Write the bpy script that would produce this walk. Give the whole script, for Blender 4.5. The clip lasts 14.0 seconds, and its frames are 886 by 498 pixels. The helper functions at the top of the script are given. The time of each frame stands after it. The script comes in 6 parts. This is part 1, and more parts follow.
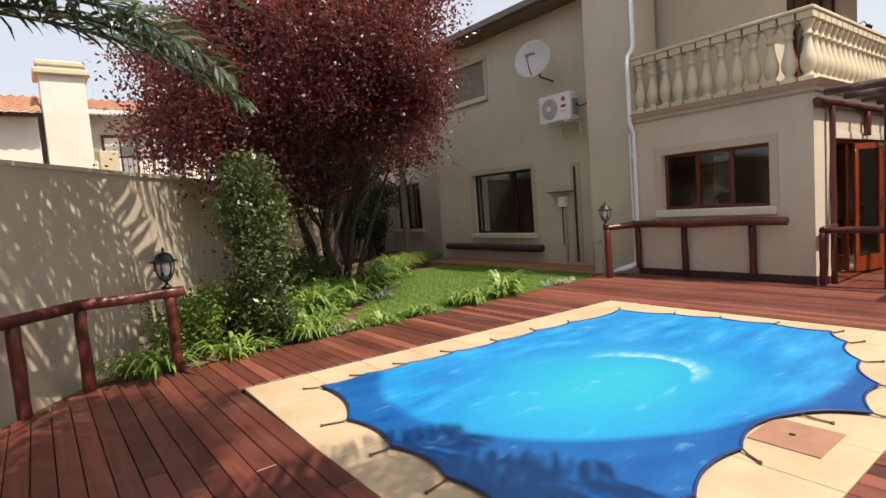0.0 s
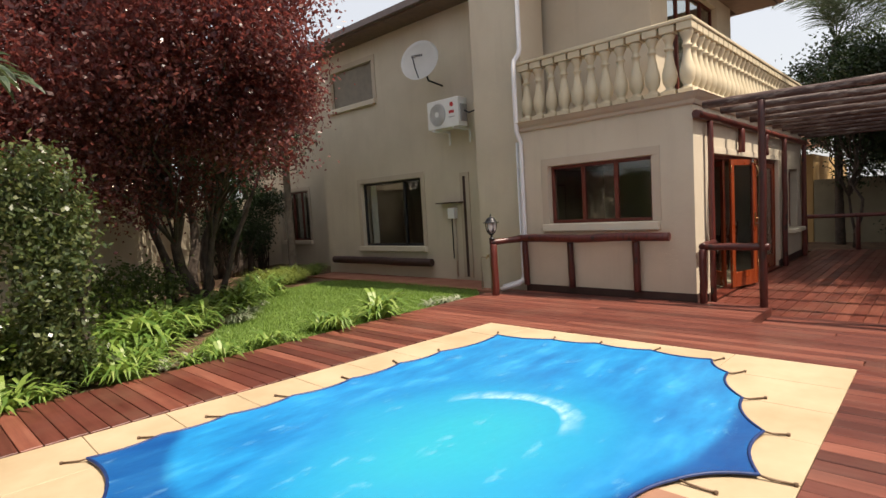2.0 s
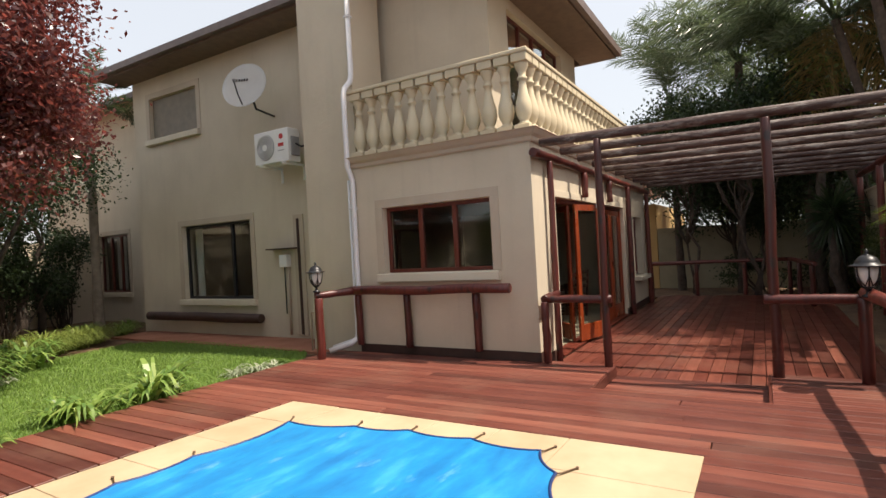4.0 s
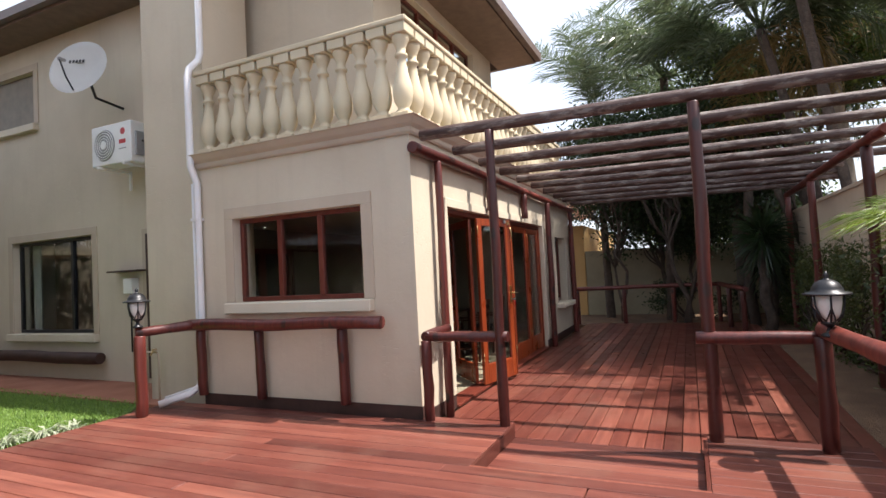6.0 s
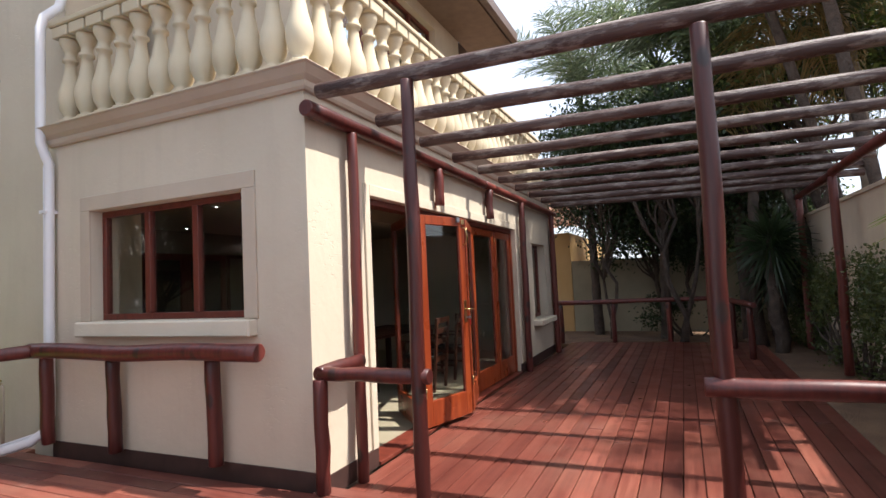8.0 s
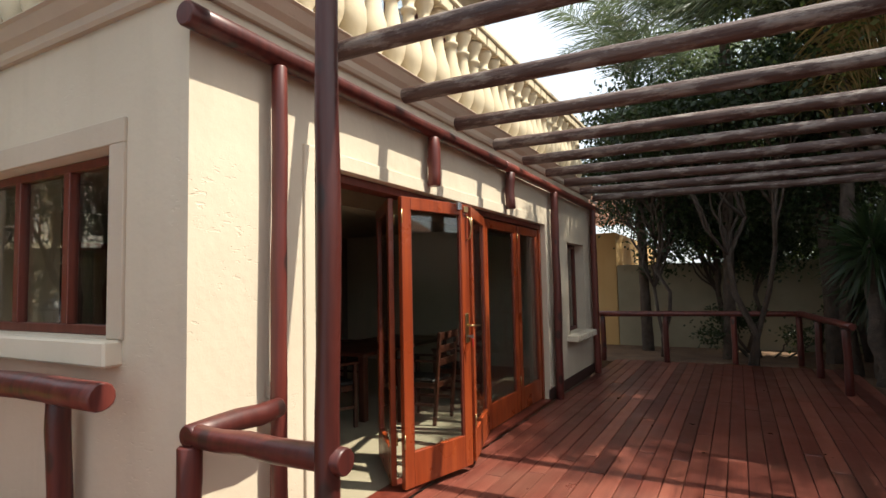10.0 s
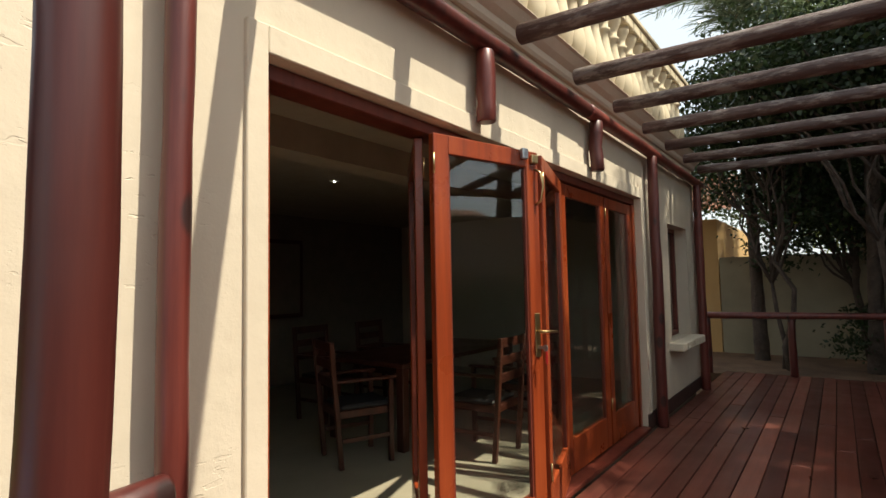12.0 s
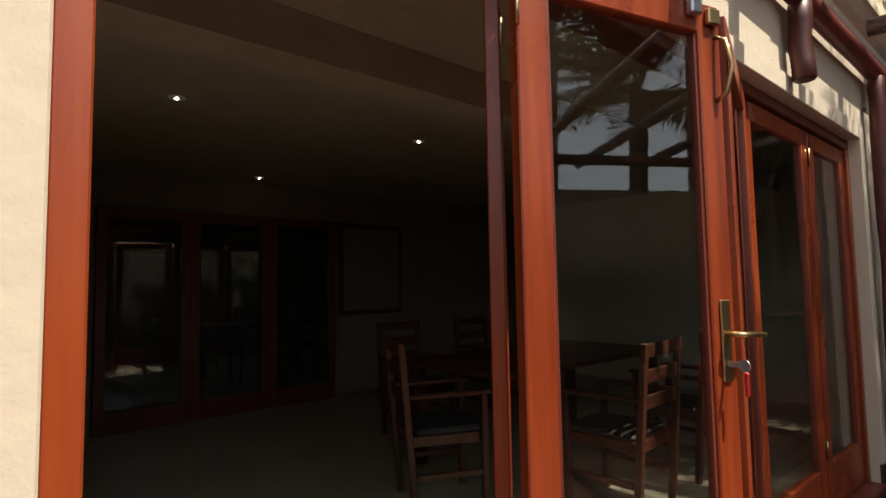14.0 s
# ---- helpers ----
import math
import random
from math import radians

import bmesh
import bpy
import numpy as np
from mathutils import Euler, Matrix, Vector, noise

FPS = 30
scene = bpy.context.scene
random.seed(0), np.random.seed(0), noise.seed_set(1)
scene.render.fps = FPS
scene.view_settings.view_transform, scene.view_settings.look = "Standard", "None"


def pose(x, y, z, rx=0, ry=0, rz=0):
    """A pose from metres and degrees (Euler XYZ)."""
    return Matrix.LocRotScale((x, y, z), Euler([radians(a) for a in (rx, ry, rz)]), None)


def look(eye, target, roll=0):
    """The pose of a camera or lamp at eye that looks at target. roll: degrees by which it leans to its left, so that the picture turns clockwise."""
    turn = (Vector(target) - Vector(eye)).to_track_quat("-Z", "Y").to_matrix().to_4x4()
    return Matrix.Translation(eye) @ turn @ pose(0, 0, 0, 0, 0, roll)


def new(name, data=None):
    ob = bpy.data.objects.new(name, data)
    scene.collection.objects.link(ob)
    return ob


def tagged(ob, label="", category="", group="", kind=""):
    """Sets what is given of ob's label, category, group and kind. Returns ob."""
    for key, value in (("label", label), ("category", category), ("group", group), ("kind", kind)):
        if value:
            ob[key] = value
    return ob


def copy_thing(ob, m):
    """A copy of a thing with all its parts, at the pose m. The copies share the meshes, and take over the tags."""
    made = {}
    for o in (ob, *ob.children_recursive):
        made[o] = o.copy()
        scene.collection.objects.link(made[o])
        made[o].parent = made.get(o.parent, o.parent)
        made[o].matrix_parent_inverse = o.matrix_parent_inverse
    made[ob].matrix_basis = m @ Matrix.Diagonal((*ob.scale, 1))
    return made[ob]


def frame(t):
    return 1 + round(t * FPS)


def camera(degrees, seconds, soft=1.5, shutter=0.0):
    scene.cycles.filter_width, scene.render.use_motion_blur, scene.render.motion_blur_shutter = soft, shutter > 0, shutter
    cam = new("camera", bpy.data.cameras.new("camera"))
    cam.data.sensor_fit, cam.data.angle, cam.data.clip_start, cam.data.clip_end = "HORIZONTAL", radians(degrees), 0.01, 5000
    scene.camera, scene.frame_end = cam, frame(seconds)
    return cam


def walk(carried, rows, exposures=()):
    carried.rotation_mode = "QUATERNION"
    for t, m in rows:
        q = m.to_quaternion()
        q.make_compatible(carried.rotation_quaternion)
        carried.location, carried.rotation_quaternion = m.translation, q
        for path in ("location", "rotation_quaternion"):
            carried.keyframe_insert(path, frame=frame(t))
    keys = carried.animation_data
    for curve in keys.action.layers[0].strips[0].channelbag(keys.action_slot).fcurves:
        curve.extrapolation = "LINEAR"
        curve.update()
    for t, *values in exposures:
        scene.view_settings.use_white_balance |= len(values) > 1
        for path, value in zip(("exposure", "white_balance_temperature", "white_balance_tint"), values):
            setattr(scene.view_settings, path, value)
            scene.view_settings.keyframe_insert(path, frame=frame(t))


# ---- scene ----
cam = camera(79.0, 14.0)
PATH = [
    (0, (-0.451, -0.394, 1.599), (0.751, 1.196, 1.435), -4.3),
    (0.5, (-0.241, -0.301, 1.592), (1.007, 1.253, 1.423), -3.8),
    (1, (-0.012, -0.219, 1.584), (1.287, 1.292, 1.413), -3.6),
    (1.5, (0.272, -0.124, 1.574), (1.645, 1.321, 1.409), -3.4),
    (2, (0.623, -0.053, 1.563), (2.074, 1.316, 1.415), -3.4),
    (2.5, (1.009, 0.013, 1.538), (2.542, 1.292, 1.419), -3.3),
    (3, (1.382, 0.043, 1.527), (2.986, 1.233, 1.433), -3.3),
    (3.5, (1.785, 0.057, 1.514), (3.447, 1.169, 1.469), -3.2),
    (4, (2.173, 0.087, 1.522), (3.893, 1.107, 1.521), -3.2),
    (6.5, (4.364, 0.122, 1.435), (6.189, 0.935, 1.524), -2.9),
    (7, (4.761, 0.148, 1.426), (6.589, 0.953, 1.525), -2.8),
    (7.5, (5.171, 0.147, 1.421), (6.996, 0.958, 1.526), -2.8),
    (8, (5.573, 0.157, 1.412), (7.397, 0.967, 1.53), -2.7),
    (10.5, (7.439, 0.531, 1.451), (9.162, 1.538, 1.577), -1.1),
    (11, (7.773, 0.693, 1.443), (9.466, 1.75, 1.572), -1.2),
    (11.5, (8.078, 0.843, 1.428), (9.732, 1.96, 1.554), -1),
    (12, (8.374, 1.018, 1.365), (9.984, 2.197, 1.492), -1.1),
    (12.5, (8.667, 1.204, 1.33), (10.227, 2.449, 1.451), -0.8),
    (13, (8.936, 1.377, 1.279), (10.418, 2.715, 1.4), -0.8),
    (13.5, (9.187, 1.556, 1.277), (10.586, 2.98, 1.395), -0.7),
    (14, (9.419, 1.694, 1.246), (10.716, 3.210, 1.382), -1),
]
EXPOSURES = [(0.0, 0.62, 6900, 13), (3.0, 0.72, 7250, 13), (4.0, 0.78, 7050, 12), (6.5, 1.25, 6250, 13), (8.0, 1.27, 6250, 13), (11.0, 1.1, 6900, 5), (12.5, 0.97, 6850, 5), (14.0, 0.95, 6800, 10)]
walk(cam, [(t, look(eye, target, roll)) for t, eye, target, roll in PATH], EXPOSURES)

# ---- light ----
SUN_DIR = Vector((0.26, -1.0, 1.9)).normalized()
world = bpy.data.worlds.new("sky")
scene.world = world
world.use_nodes = True
wn = world.node_tree.nodes
sky = wn.new("ShaderNodeTexSky")
sky.sky_type = 'NISHITA'
sky.sun_disc = False
sky.sun_elevation = math.asin(SUN_DIR.z)
sky.sun_rotation = math.atan2(SUN_DIR.x, SUN_DIR.y)
sky.air_density, sky.dust_density = 1.0, 4.0
wn["Background"].inputs[1].default_value = 0.15
haze = wn.new("ShaderNodeMix")
haze.data_type, haze.blend_type = 'RGBA', 'ADD'
thin = wn.new("ShaderNodeMix")
thin.data_type, thin.blend_type = 'RGBA', 'MULTIPLY'
thin.inputs[0].default_value = haze.inputs[0].default_value = 1.0
thin.inputs[7].default_value = (0.32, 0.32, 0.32, 1)
haze.inputs[7].default_value = (2.5, 2.68, 2.86, 1)
world.node_tree.links.new(sky.outputs[0], thin.inputs[6])
world.node_tree.links.new(thin.outputs[2], haze.inputs[6])
world.node_tree.links.new(haze.outputs[2], wn["Background"].inputs[0])
sun = new("sun", bpy.data.lights.new("sun", 'SUN'))
sun.data.energy, sun.data.angle, sun.data.color = 4.1, radians(0.6), (1.0, 0.93, 0.82)
sun.matrix_world = look((0, 0, 30), Vector((0, 0, 30)) - SUN_DIR)

# ---- materials ----
def shader(name, rough=0.6, metal=0.0, spec=0.5):
    m = bpy.data.materials.new(name)
    m.use_nodes = True
    b = m.node_tree.nodes["Principled BSDF"]
    b.inputs["Roughness"].default_value = rough
    b.inputs["Metallic"].default_value = metal
    b.inputs["Specular IOR Level"].default_value = spec
    return m, m.node_tree.nodes, m.node_tree.links, b


def coords(n, l, scale=(1, 1, 1), kind="Object"):
    tc, mp = n.new("ShaderNodeTexCoord"), n.new("ShaderNodeMapping")
    mp.inputs["Scale"].default_value = scale
    l.new(tc.outputs[kind], mp.inputs[0])
    return mp.outputs[0]


def world_coords(n, l, scale=(1, 1, 1)):
    g, mp = n.new("ShaderNodeNewGeometry"), n.new("ShaderNodeMapping")
    mp.inputs["Scale"].default_value = scale
    l.new(g.outputs["Position"], mp.inputs[0])
    return mp.outputs[0]


def noisy(n, l, vec, scale, detail=4.0, rough=0.55):
    t = n.new("ShaderNodeTexNoise")
    t.inputs["Scale"].default_value, t.inputs["Detail"].default_value, t.inputs["Roughness"].default_value = scale, detail, rough
    l.new(vec, t.inputs["Vector"])
    return t.outputs["Fac"]


def ramp(n, l, fac, stops):
    r = n.new("ShaderNodeValToRGB")
    e = r.color_ramp.elements
    while len(e) < len(stops):
        e.new(0.5)
    for q, (p, c) in zip(e, stops):
        q.position, q.color = p, (*c, 1)
    l.new(fac, r.inputs[0])
    return r.outputs[0]


def blend(n, l, fac, a, b, mode='MIX'):
    x = n.new("ShaderNodeMix")
    x.data_type, x.blend_type = 'RGBA', mode
    for s, v in ((x.inputs[0], fac), (x.inputs[6], a), (x.inputs[7], b)):
        if isinstance(v, (int, float)):
            s.default_value = v
        elif isinstance(v, tuple):
            s.default_value = (*v, 1)
        else:
            l.new(v, s)
    return x.outputs[2]


def relief(n, l, b, height, strength=0.3, distance=0.01):
    k = n.new("ShaderNodeBump")
    k.inputs["Strength"].default_value, k.inputs["Distance"].default_value = strength, distance
    l.new(height, k.inputs["Height"])
    l.new(k.outputs[0], b.inputs["Normal"])


def mat_plain(name, c1, c2, rough=0.6, scale=6.0, fine=60.0, bump=0.15, dist=0.004, metal=0.0, spec=0.5):
    """Two shades in soft patches, fine relief."""
    m, n, l, b = shader(name, rough, metal, spec)
    v = world_coords(n, l)
    l.new(ramp(n, l, noisy(n, l, v, scale), [(0.3, c1), (0.7, c2)]), b.inputs["Base Color"])
    relief(n, l, b, noisy(n, l, v, fine), bump, dist)
    return m


def mat_stucco(name, c1, c2, pits=0.35):
    m, n, l, b = shader(name, 0.85, 0, 0.25)
    v = world_coords(n, l)
    base = ramp(n, l, noisy(n, l, v, 0.9, 5), [(0.32, c1), (0.68, c2)])
    streak = noisy(n, l, world_coords(n, l, (3.0, 3.0, 0.35)), 2.0, 5)
    base = blend(n, l, ramp(n, l, streak, [(0.52, (0, 0, 0)), (0.8, (0.22, 0.22, 0.22))]), base, tuple(x * 0.72 for x in c1))
    l.new(base, b.inputs["Base Color"])
    cracks = ramp(n, l, noisy(n, l, world_coords(n, l, (1, 1, 2.2)), 26, 3, 0.5), [(0.29, (0, 0, 0)), (0.345, (1, 1, 1))])
    where = ramp(n, l, noisy(n, l, v, 2.1, 2), [(0.55, (1, 1, 1)), (0.64, (0, 0, 0))])
    strokes = ramp(n, l, noisy(n, l, world_coords(n, l, (1, 1, 3.2)), 15, 2, 0.4), [(0.30, (0, 0, 0)), (0.34, (1, 1, 1))])
    both = n.new("ShaderNodeMath")
    both.operation = 'MULTIPLY'
    l.new(cracks, both.inputs[0])
    l.new(strokes, both.inputs[1])
    keep = n.new("ShaderNodeMath")
    keep.operation = 'MAXIMUM'
    l.new(both.outputs[0], keep.inputs[0])
    l.new(where, keep.inputs[1])
    add = n.new("ShaderNodeMath")
    add.operation = 'MULTIPLY_ADD'
    l.new(keep.outputs[0], add.inputs[0])
    add.inputs[1].default_value = pits * 1.6
    l.new(noisy(n, l, v, 9, 6, 0.6), add.inputs[2])
    relief(n, l, b, add.outputs[0], 0.5, 0.009)
    return m


def mat_wood(name, dark, mid, light, rough=0.4, along="x", grain=1.0, per_object=True, weather=None):
    """Long grain along one axis, a shade of its own for each board, worn patches."""
    m, n, l, b = shader(name, rough, 0, 0.5)
    s = {"x": (1.2, 22, 22), "y": (22, 1.2, 22), "z": (22, 22, 1.2)}[along]
    info = n.new("ShaderNodeObjectInfo")
    off = n.new("ShaderNodeVectorMath")
    off.operation = 'ADD'
    l.new(world_coords(n, l, s), off.inputs[0])
    shift = n.new("ShaderNodeMath")
    shift.operation = 'MULTIPLY'
    shift.inputs[1].default_value = 40.0
    l.new(info.outputs["Random"], shift.inputs[0])
    l.new(shift.outputs[0], off.inputs[1])
    g = noisy(n, l, off.outputs[0], grain, 6, 0.65)
    col = ramp(n, l, g, [(0.28, dark), (0.5, mid), (0.74, light)])
    if per_object:
        tone = ramp(n, l, info.outputs["Random"], [(0.0, (0.55, 0.5, 0.5)), (0.35, (0.9, 0.85, 0.85)), (0.75, (1.15, 1.1, 1.05)), (1.0, (1.7, 1.9, 1.8))])
        col = blend(n, l, 1.0, col, tone, 'MULTIPLY')
    if weather:
        w = noisy(n, l, world_coords(n, l), 1.3, 5, 0.6)
        col = blend(n, l, ramp(n, l, w, [(0.5, (0, 0, 0)), (0.72, (0.45, 0.45, 0.45))]), col, weather)
    l.new(col, b.inputs["Base Color"])
    rr = n.new("ShaderNodeMapRange")
    rr.inputs["To Min"].default_value, rr.inputs["To Max"].default_value = rough - 0.1, rough + 0.2
    l.new(noisy(n, l, world_coords(n, l), 3.5, 4), rr.inputs[0])
    l.new(rr.outputs[0], b.inputs["Roughness"])
    relief(n, l, b, g, 0.25, 0.003)
    return m


def mat_leaf(name, shades, through_col, rough=0.45, glow=0.3):
    """Leaves, each with its own shade, partly letting the light through."""
    m, n, l, b = shader(name, rough, 0, 0.4)
    g = n.new("ShaderNodeNewGeometry")
    k = len(shades) - 1
    col = ramp(n, l, g.outputs["Random Per Island"], [(i / k, c) for i, c in enumerate(shades)])
    l.new(col, b.inputs["Base Color"])
    tr, mx = n.new("ShaderNodeBsdfTranslucent"), n.new("ShaderNodeMixShader")
    l.new(blend(n, l, 0.6, col, through_col), tr.inputs[0])
    mx.inputs[0].default_value = glow
    l.new(b.outputs[0], mx.inputs[1])
    l.new(tr.outputs[0], mx.inputs[2])
    l.new(mx.outputs[0], n["Material Output"].inputs[0])
    return m


def mat_glass(name, tint=(0.9, 0.93, 0.92)):
    m = bpy.data.materials.new(name)
    m.use_nodes = True
    n, l = m.node_tree.nodes, m.node_tree.links
    n.remove(n["Principled BSDF"])
    tr, gl, fr, mx = n.new("ShaderNodeBsdfTransparent"), n.new("ShaderNodeBsdfGlossy"), n.new("ShaderNodeLayerWeight"), n.new("ShaderNodeMixShader")
    tr.inputs[0].default_value = (*tint, 1)
    gl.inputs["Roughness"].default_value = 0.0
    pw, sc = n.new("ShaderNodeMath"), n.new("ShaderNodeMath")
    pw.operation, sc.operation = 'POWER', 'MULTIPLY_ADD'
    l.new(fr.outputs["Facing"], pw.inputs[0])
    pw.inputs[1].default_value, sc.inputs[1].default_value, sc.inputs[2].default_value = 5.0, 0.9, 0.06
    l.new(pw.outputs[0], sc.inputs[0])
    l.new(sc.outputs[0], mx.inputs[0])
    l.new(tr.outputs[0], mx.inputs[1])
    l.new(gl.outputs[0], mx.inputs[2])
    l.new(mx.outputs[0], n["Material Output"].inputs[0])
    return m


def mat_cover():
    """Blue cover cloth: a paler puddle in the sag, dark where it is dry, a broken whitish arc."""
    m, n, l, b = shader("pool_cover_blue", 0.34, 0, 0.5)
    v = world_coords(n, l)
    warp = n.new("ShaderNodeVectorMath")
    warp.operation = 'MULTIPLY_ADD'
    nz = n.new("ShaderNodeTexNoise")
    nz.inputs["Scale"].default_value, nz.inputs["Detail"].default_value = 1.1, 4
    l.new(v, nz.inputs["Vector"])
    l.new(nz.outputs["Color"], warp.inputs[0])
    warp.inputs[1].default_value = (0.7, 0.7, 0.0)
    l.new(v, warp.inputs[2])

    def ring(cx, cy, rx, ry, vec):
        mp = n.new("ShaderNodeMapping")
        mp.vector_type = 'TEXTURE'
        mp.inputs["Location"].default_value = (cx, cy, 0.0)
        mp.inputs["Scale"].default_value = (rx * 2, ry * 2, 2000)
        l.new(vec, mp.inputs[0])
        d = n.new("ShaderNodeVectorMath")
        d.operation = 'LENGTH'
        l.new(mp.outputs[0], d.inputs[0])
        return d.outputs["Value"]
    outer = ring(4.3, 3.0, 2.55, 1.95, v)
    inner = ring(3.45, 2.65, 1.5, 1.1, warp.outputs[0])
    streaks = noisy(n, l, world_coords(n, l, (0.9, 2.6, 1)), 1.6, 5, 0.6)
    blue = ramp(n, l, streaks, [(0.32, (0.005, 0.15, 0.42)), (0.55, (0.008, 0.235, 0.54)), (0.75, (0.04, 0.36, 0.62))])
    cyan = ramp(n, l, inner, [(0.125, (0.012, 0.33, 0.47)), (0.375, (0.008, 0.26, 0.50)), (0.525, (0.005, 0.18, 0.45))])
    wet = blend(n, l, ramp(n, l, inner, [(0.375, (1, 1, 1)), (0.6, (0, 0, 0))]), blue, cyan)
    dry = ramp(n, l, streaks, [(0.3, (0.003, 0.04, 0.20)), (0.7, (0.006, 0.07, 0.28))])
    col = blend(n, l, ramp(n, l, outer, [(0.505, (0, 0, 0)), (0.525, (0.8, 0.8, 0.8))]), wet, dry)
    bent = n.new("ShaderNodeVectorMath")
    bent.operation = 'MULTIPLY_ADD'
    l.new(nz.outputs["Color"], bent.inputs[0])
    bent.inputs[1].default_value = (0.22, 0.22, 0.0)
    l.new(v, bent.inputs[2])
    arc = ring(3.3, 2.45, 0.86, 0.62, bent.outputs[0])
    arc_band = ramp(n, l, arc, [(0.47, (0, 0, 0)), (0.50, (1, 1, 1)), (0.6, (0, 0, 0))])
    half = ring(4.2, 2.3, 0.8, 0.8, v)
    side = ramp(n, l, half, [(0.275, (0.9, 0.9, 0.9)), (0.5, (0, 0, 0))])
    pale_arc = blend(n, l, 1.0, arc_band, side, 'MULTIPLY')
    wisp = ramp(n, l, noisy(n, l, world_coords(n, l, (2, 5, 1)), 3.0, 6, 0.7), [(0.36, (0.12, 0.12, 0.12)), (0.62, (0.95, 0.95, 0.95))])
    pale_arc = blend(n, l, 1.0, pale_arc, wisp, 'MULTIPLY')
    col = blend(n, l, pale_arc, col, (0.42, 0.66, 0.74))
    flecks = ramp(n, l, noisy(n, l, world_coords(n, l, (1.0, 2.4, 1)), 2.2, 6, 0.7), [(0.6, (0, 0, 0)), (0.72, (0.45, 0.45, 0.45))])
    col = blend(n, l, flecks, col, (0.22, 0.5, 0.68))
    l.new(col, b.inputs["Base Color"])
    relief(n, l, b, noisy(n, l, world_coords(n, l, (1, 2, 1)), 3.0, 3), 0.25, 0.02)
    return m


def mat_glowing(name, colour, strength):
    m, n, l, b = shader(name)
    b.inputs["Emission Color"].default_value = (*colour, 1)
    b.inputs["Emission Strength"].default_value = strength
    return m


STUCCO = mat_stucco("beige_stucco", (0.515, 0.445, 0.345), (0.59, 0.515, 0.405))
SURROUND = mat_stucco("window_surround_stucco", (0.44, 0.365, 0.285), (0.50, 0.42, 0.33), 0.2)
BWALL = mat_stucco("boundary_wall_plaster", (0.54, 0.46, 0.35), (0.62, 0.54, 0.42), 0.2)
# olive plaster made darker: the far wall's tree shade is in the colour
OLIVEW_SHADED = mat_plain("olive_plaster_shaded", (0.25, 0.23, 0.165), (0.33, 0.30, 0.215), 0.9, 1.5, 30, 0.3)
CREAM = mat_stucco("cream_cast_stone", (0.51, 0.435, 0.305), (0.61, 0.53, 0.385), 0.3)
SILL = mat_stucco("pale_sill_plaster", (0.58, 0.51, 0.40), (0.64, 0.57, 0.46), 0.15)
TAUPE = mat_plain("taupe_paint", (0.16, 0.135, 0.10), (0.21, 0.175, 0.13), 0.55)
PLINTH_GAP = mat_plain("dark_plinth_and_gap_paint", (0.035, 0.016, 0.013), (0.06, 0.028, 0.022), 0.6)
DECK_Y = mat_wood("oiled_deck_y", (0.085, 0.023, 0.017), (0.13, 0.038, 0.027), (0.175, 0.06, 0.043), 0.40, "y", 1.0, True, (0.17, 0.085, 0.06))
DECK_X = mat_wood("oiled_deck_x", (0.085, 0.023, 0.017), (0.13, 0.038, 0.027), (0.175, 0.06, 0.043), 0.29, "x", 1.0, True, (0.17, 0.085, 0.06))
POLE = mat_wood("stained_pole", (0.048, 0.010, 0.009), (0.092, 0.019, 0.015), (0.14, 0.034, 0.025), 0.33, "z", 0.8, True)
def knotty(m):
    """Dark knots scattered over a pole's surface."""
    n, l = m.node_tree.nodes, m.node_tree.links
    b = n["Principled BSDF"]
    old = b.inputs["Base Color"].links[0].from_socket
    vo = n.new("ShaderNodeTexVoronoi")
    vo.inputs["Scale"].default_value = 1.0
    vo.inputs["Randomness"].default_value = 1.0
    l.new(world_coords(n, l, (6, 6, 3.2)), vo.inputs["Vector"])
    spot = ramp(n, l, vo.outputs["Distance"], [(0.14, (0.85, 0.85, 0.85)), (0.22, (0, 0, 0))])
    l.new(blend(n, l, spot, old, (0.018, 0.010, 0.009)), b.inputs["Base Color"])


knotty(POLE)
RAFTER = mat_wood("weathered_rafter", (0.030, 0.014, 0.012), (0.055, 0.026, 0.021), (0.12, 0.075, 0.062), 0.5, "y", 0.8, False, (0.10, 0.07, 0.06))
def flaking(m):
    """Stain flaked off in long patches down to grey wood, with open grain."""
    n, l = m.node_tree.nodes, m.node_tree.links
    b = n["Principled BSDF"]
    old = b.inputs["Base Color"].links[0].from_socket
    patch = noisy(n, l, world_coords(n, l, (9, 2.2, 9)), 1.6, 6, 0.7)
    grain = noisy(n, l, world_coords(n, l, (40, 3, 40)), 1.0, 5, 0.6)
    l.new(blend(n, l, ramp(n, l, patch, [(0.5, (0, 0, 0)), (0.6, (0.8, 0.8, 0.8))]), old, (0.21, 0.175, 0.155)), b.inputs["Base Color"])
    both = n.new("ShaderNodeMath")
    both.operation = 'ADD'
    l.new(patch, both.inputs[0])
    l.new(grain, both.inputs[1])
    relief(n, l, b, both.outputs[0], 0.9, 0.012)


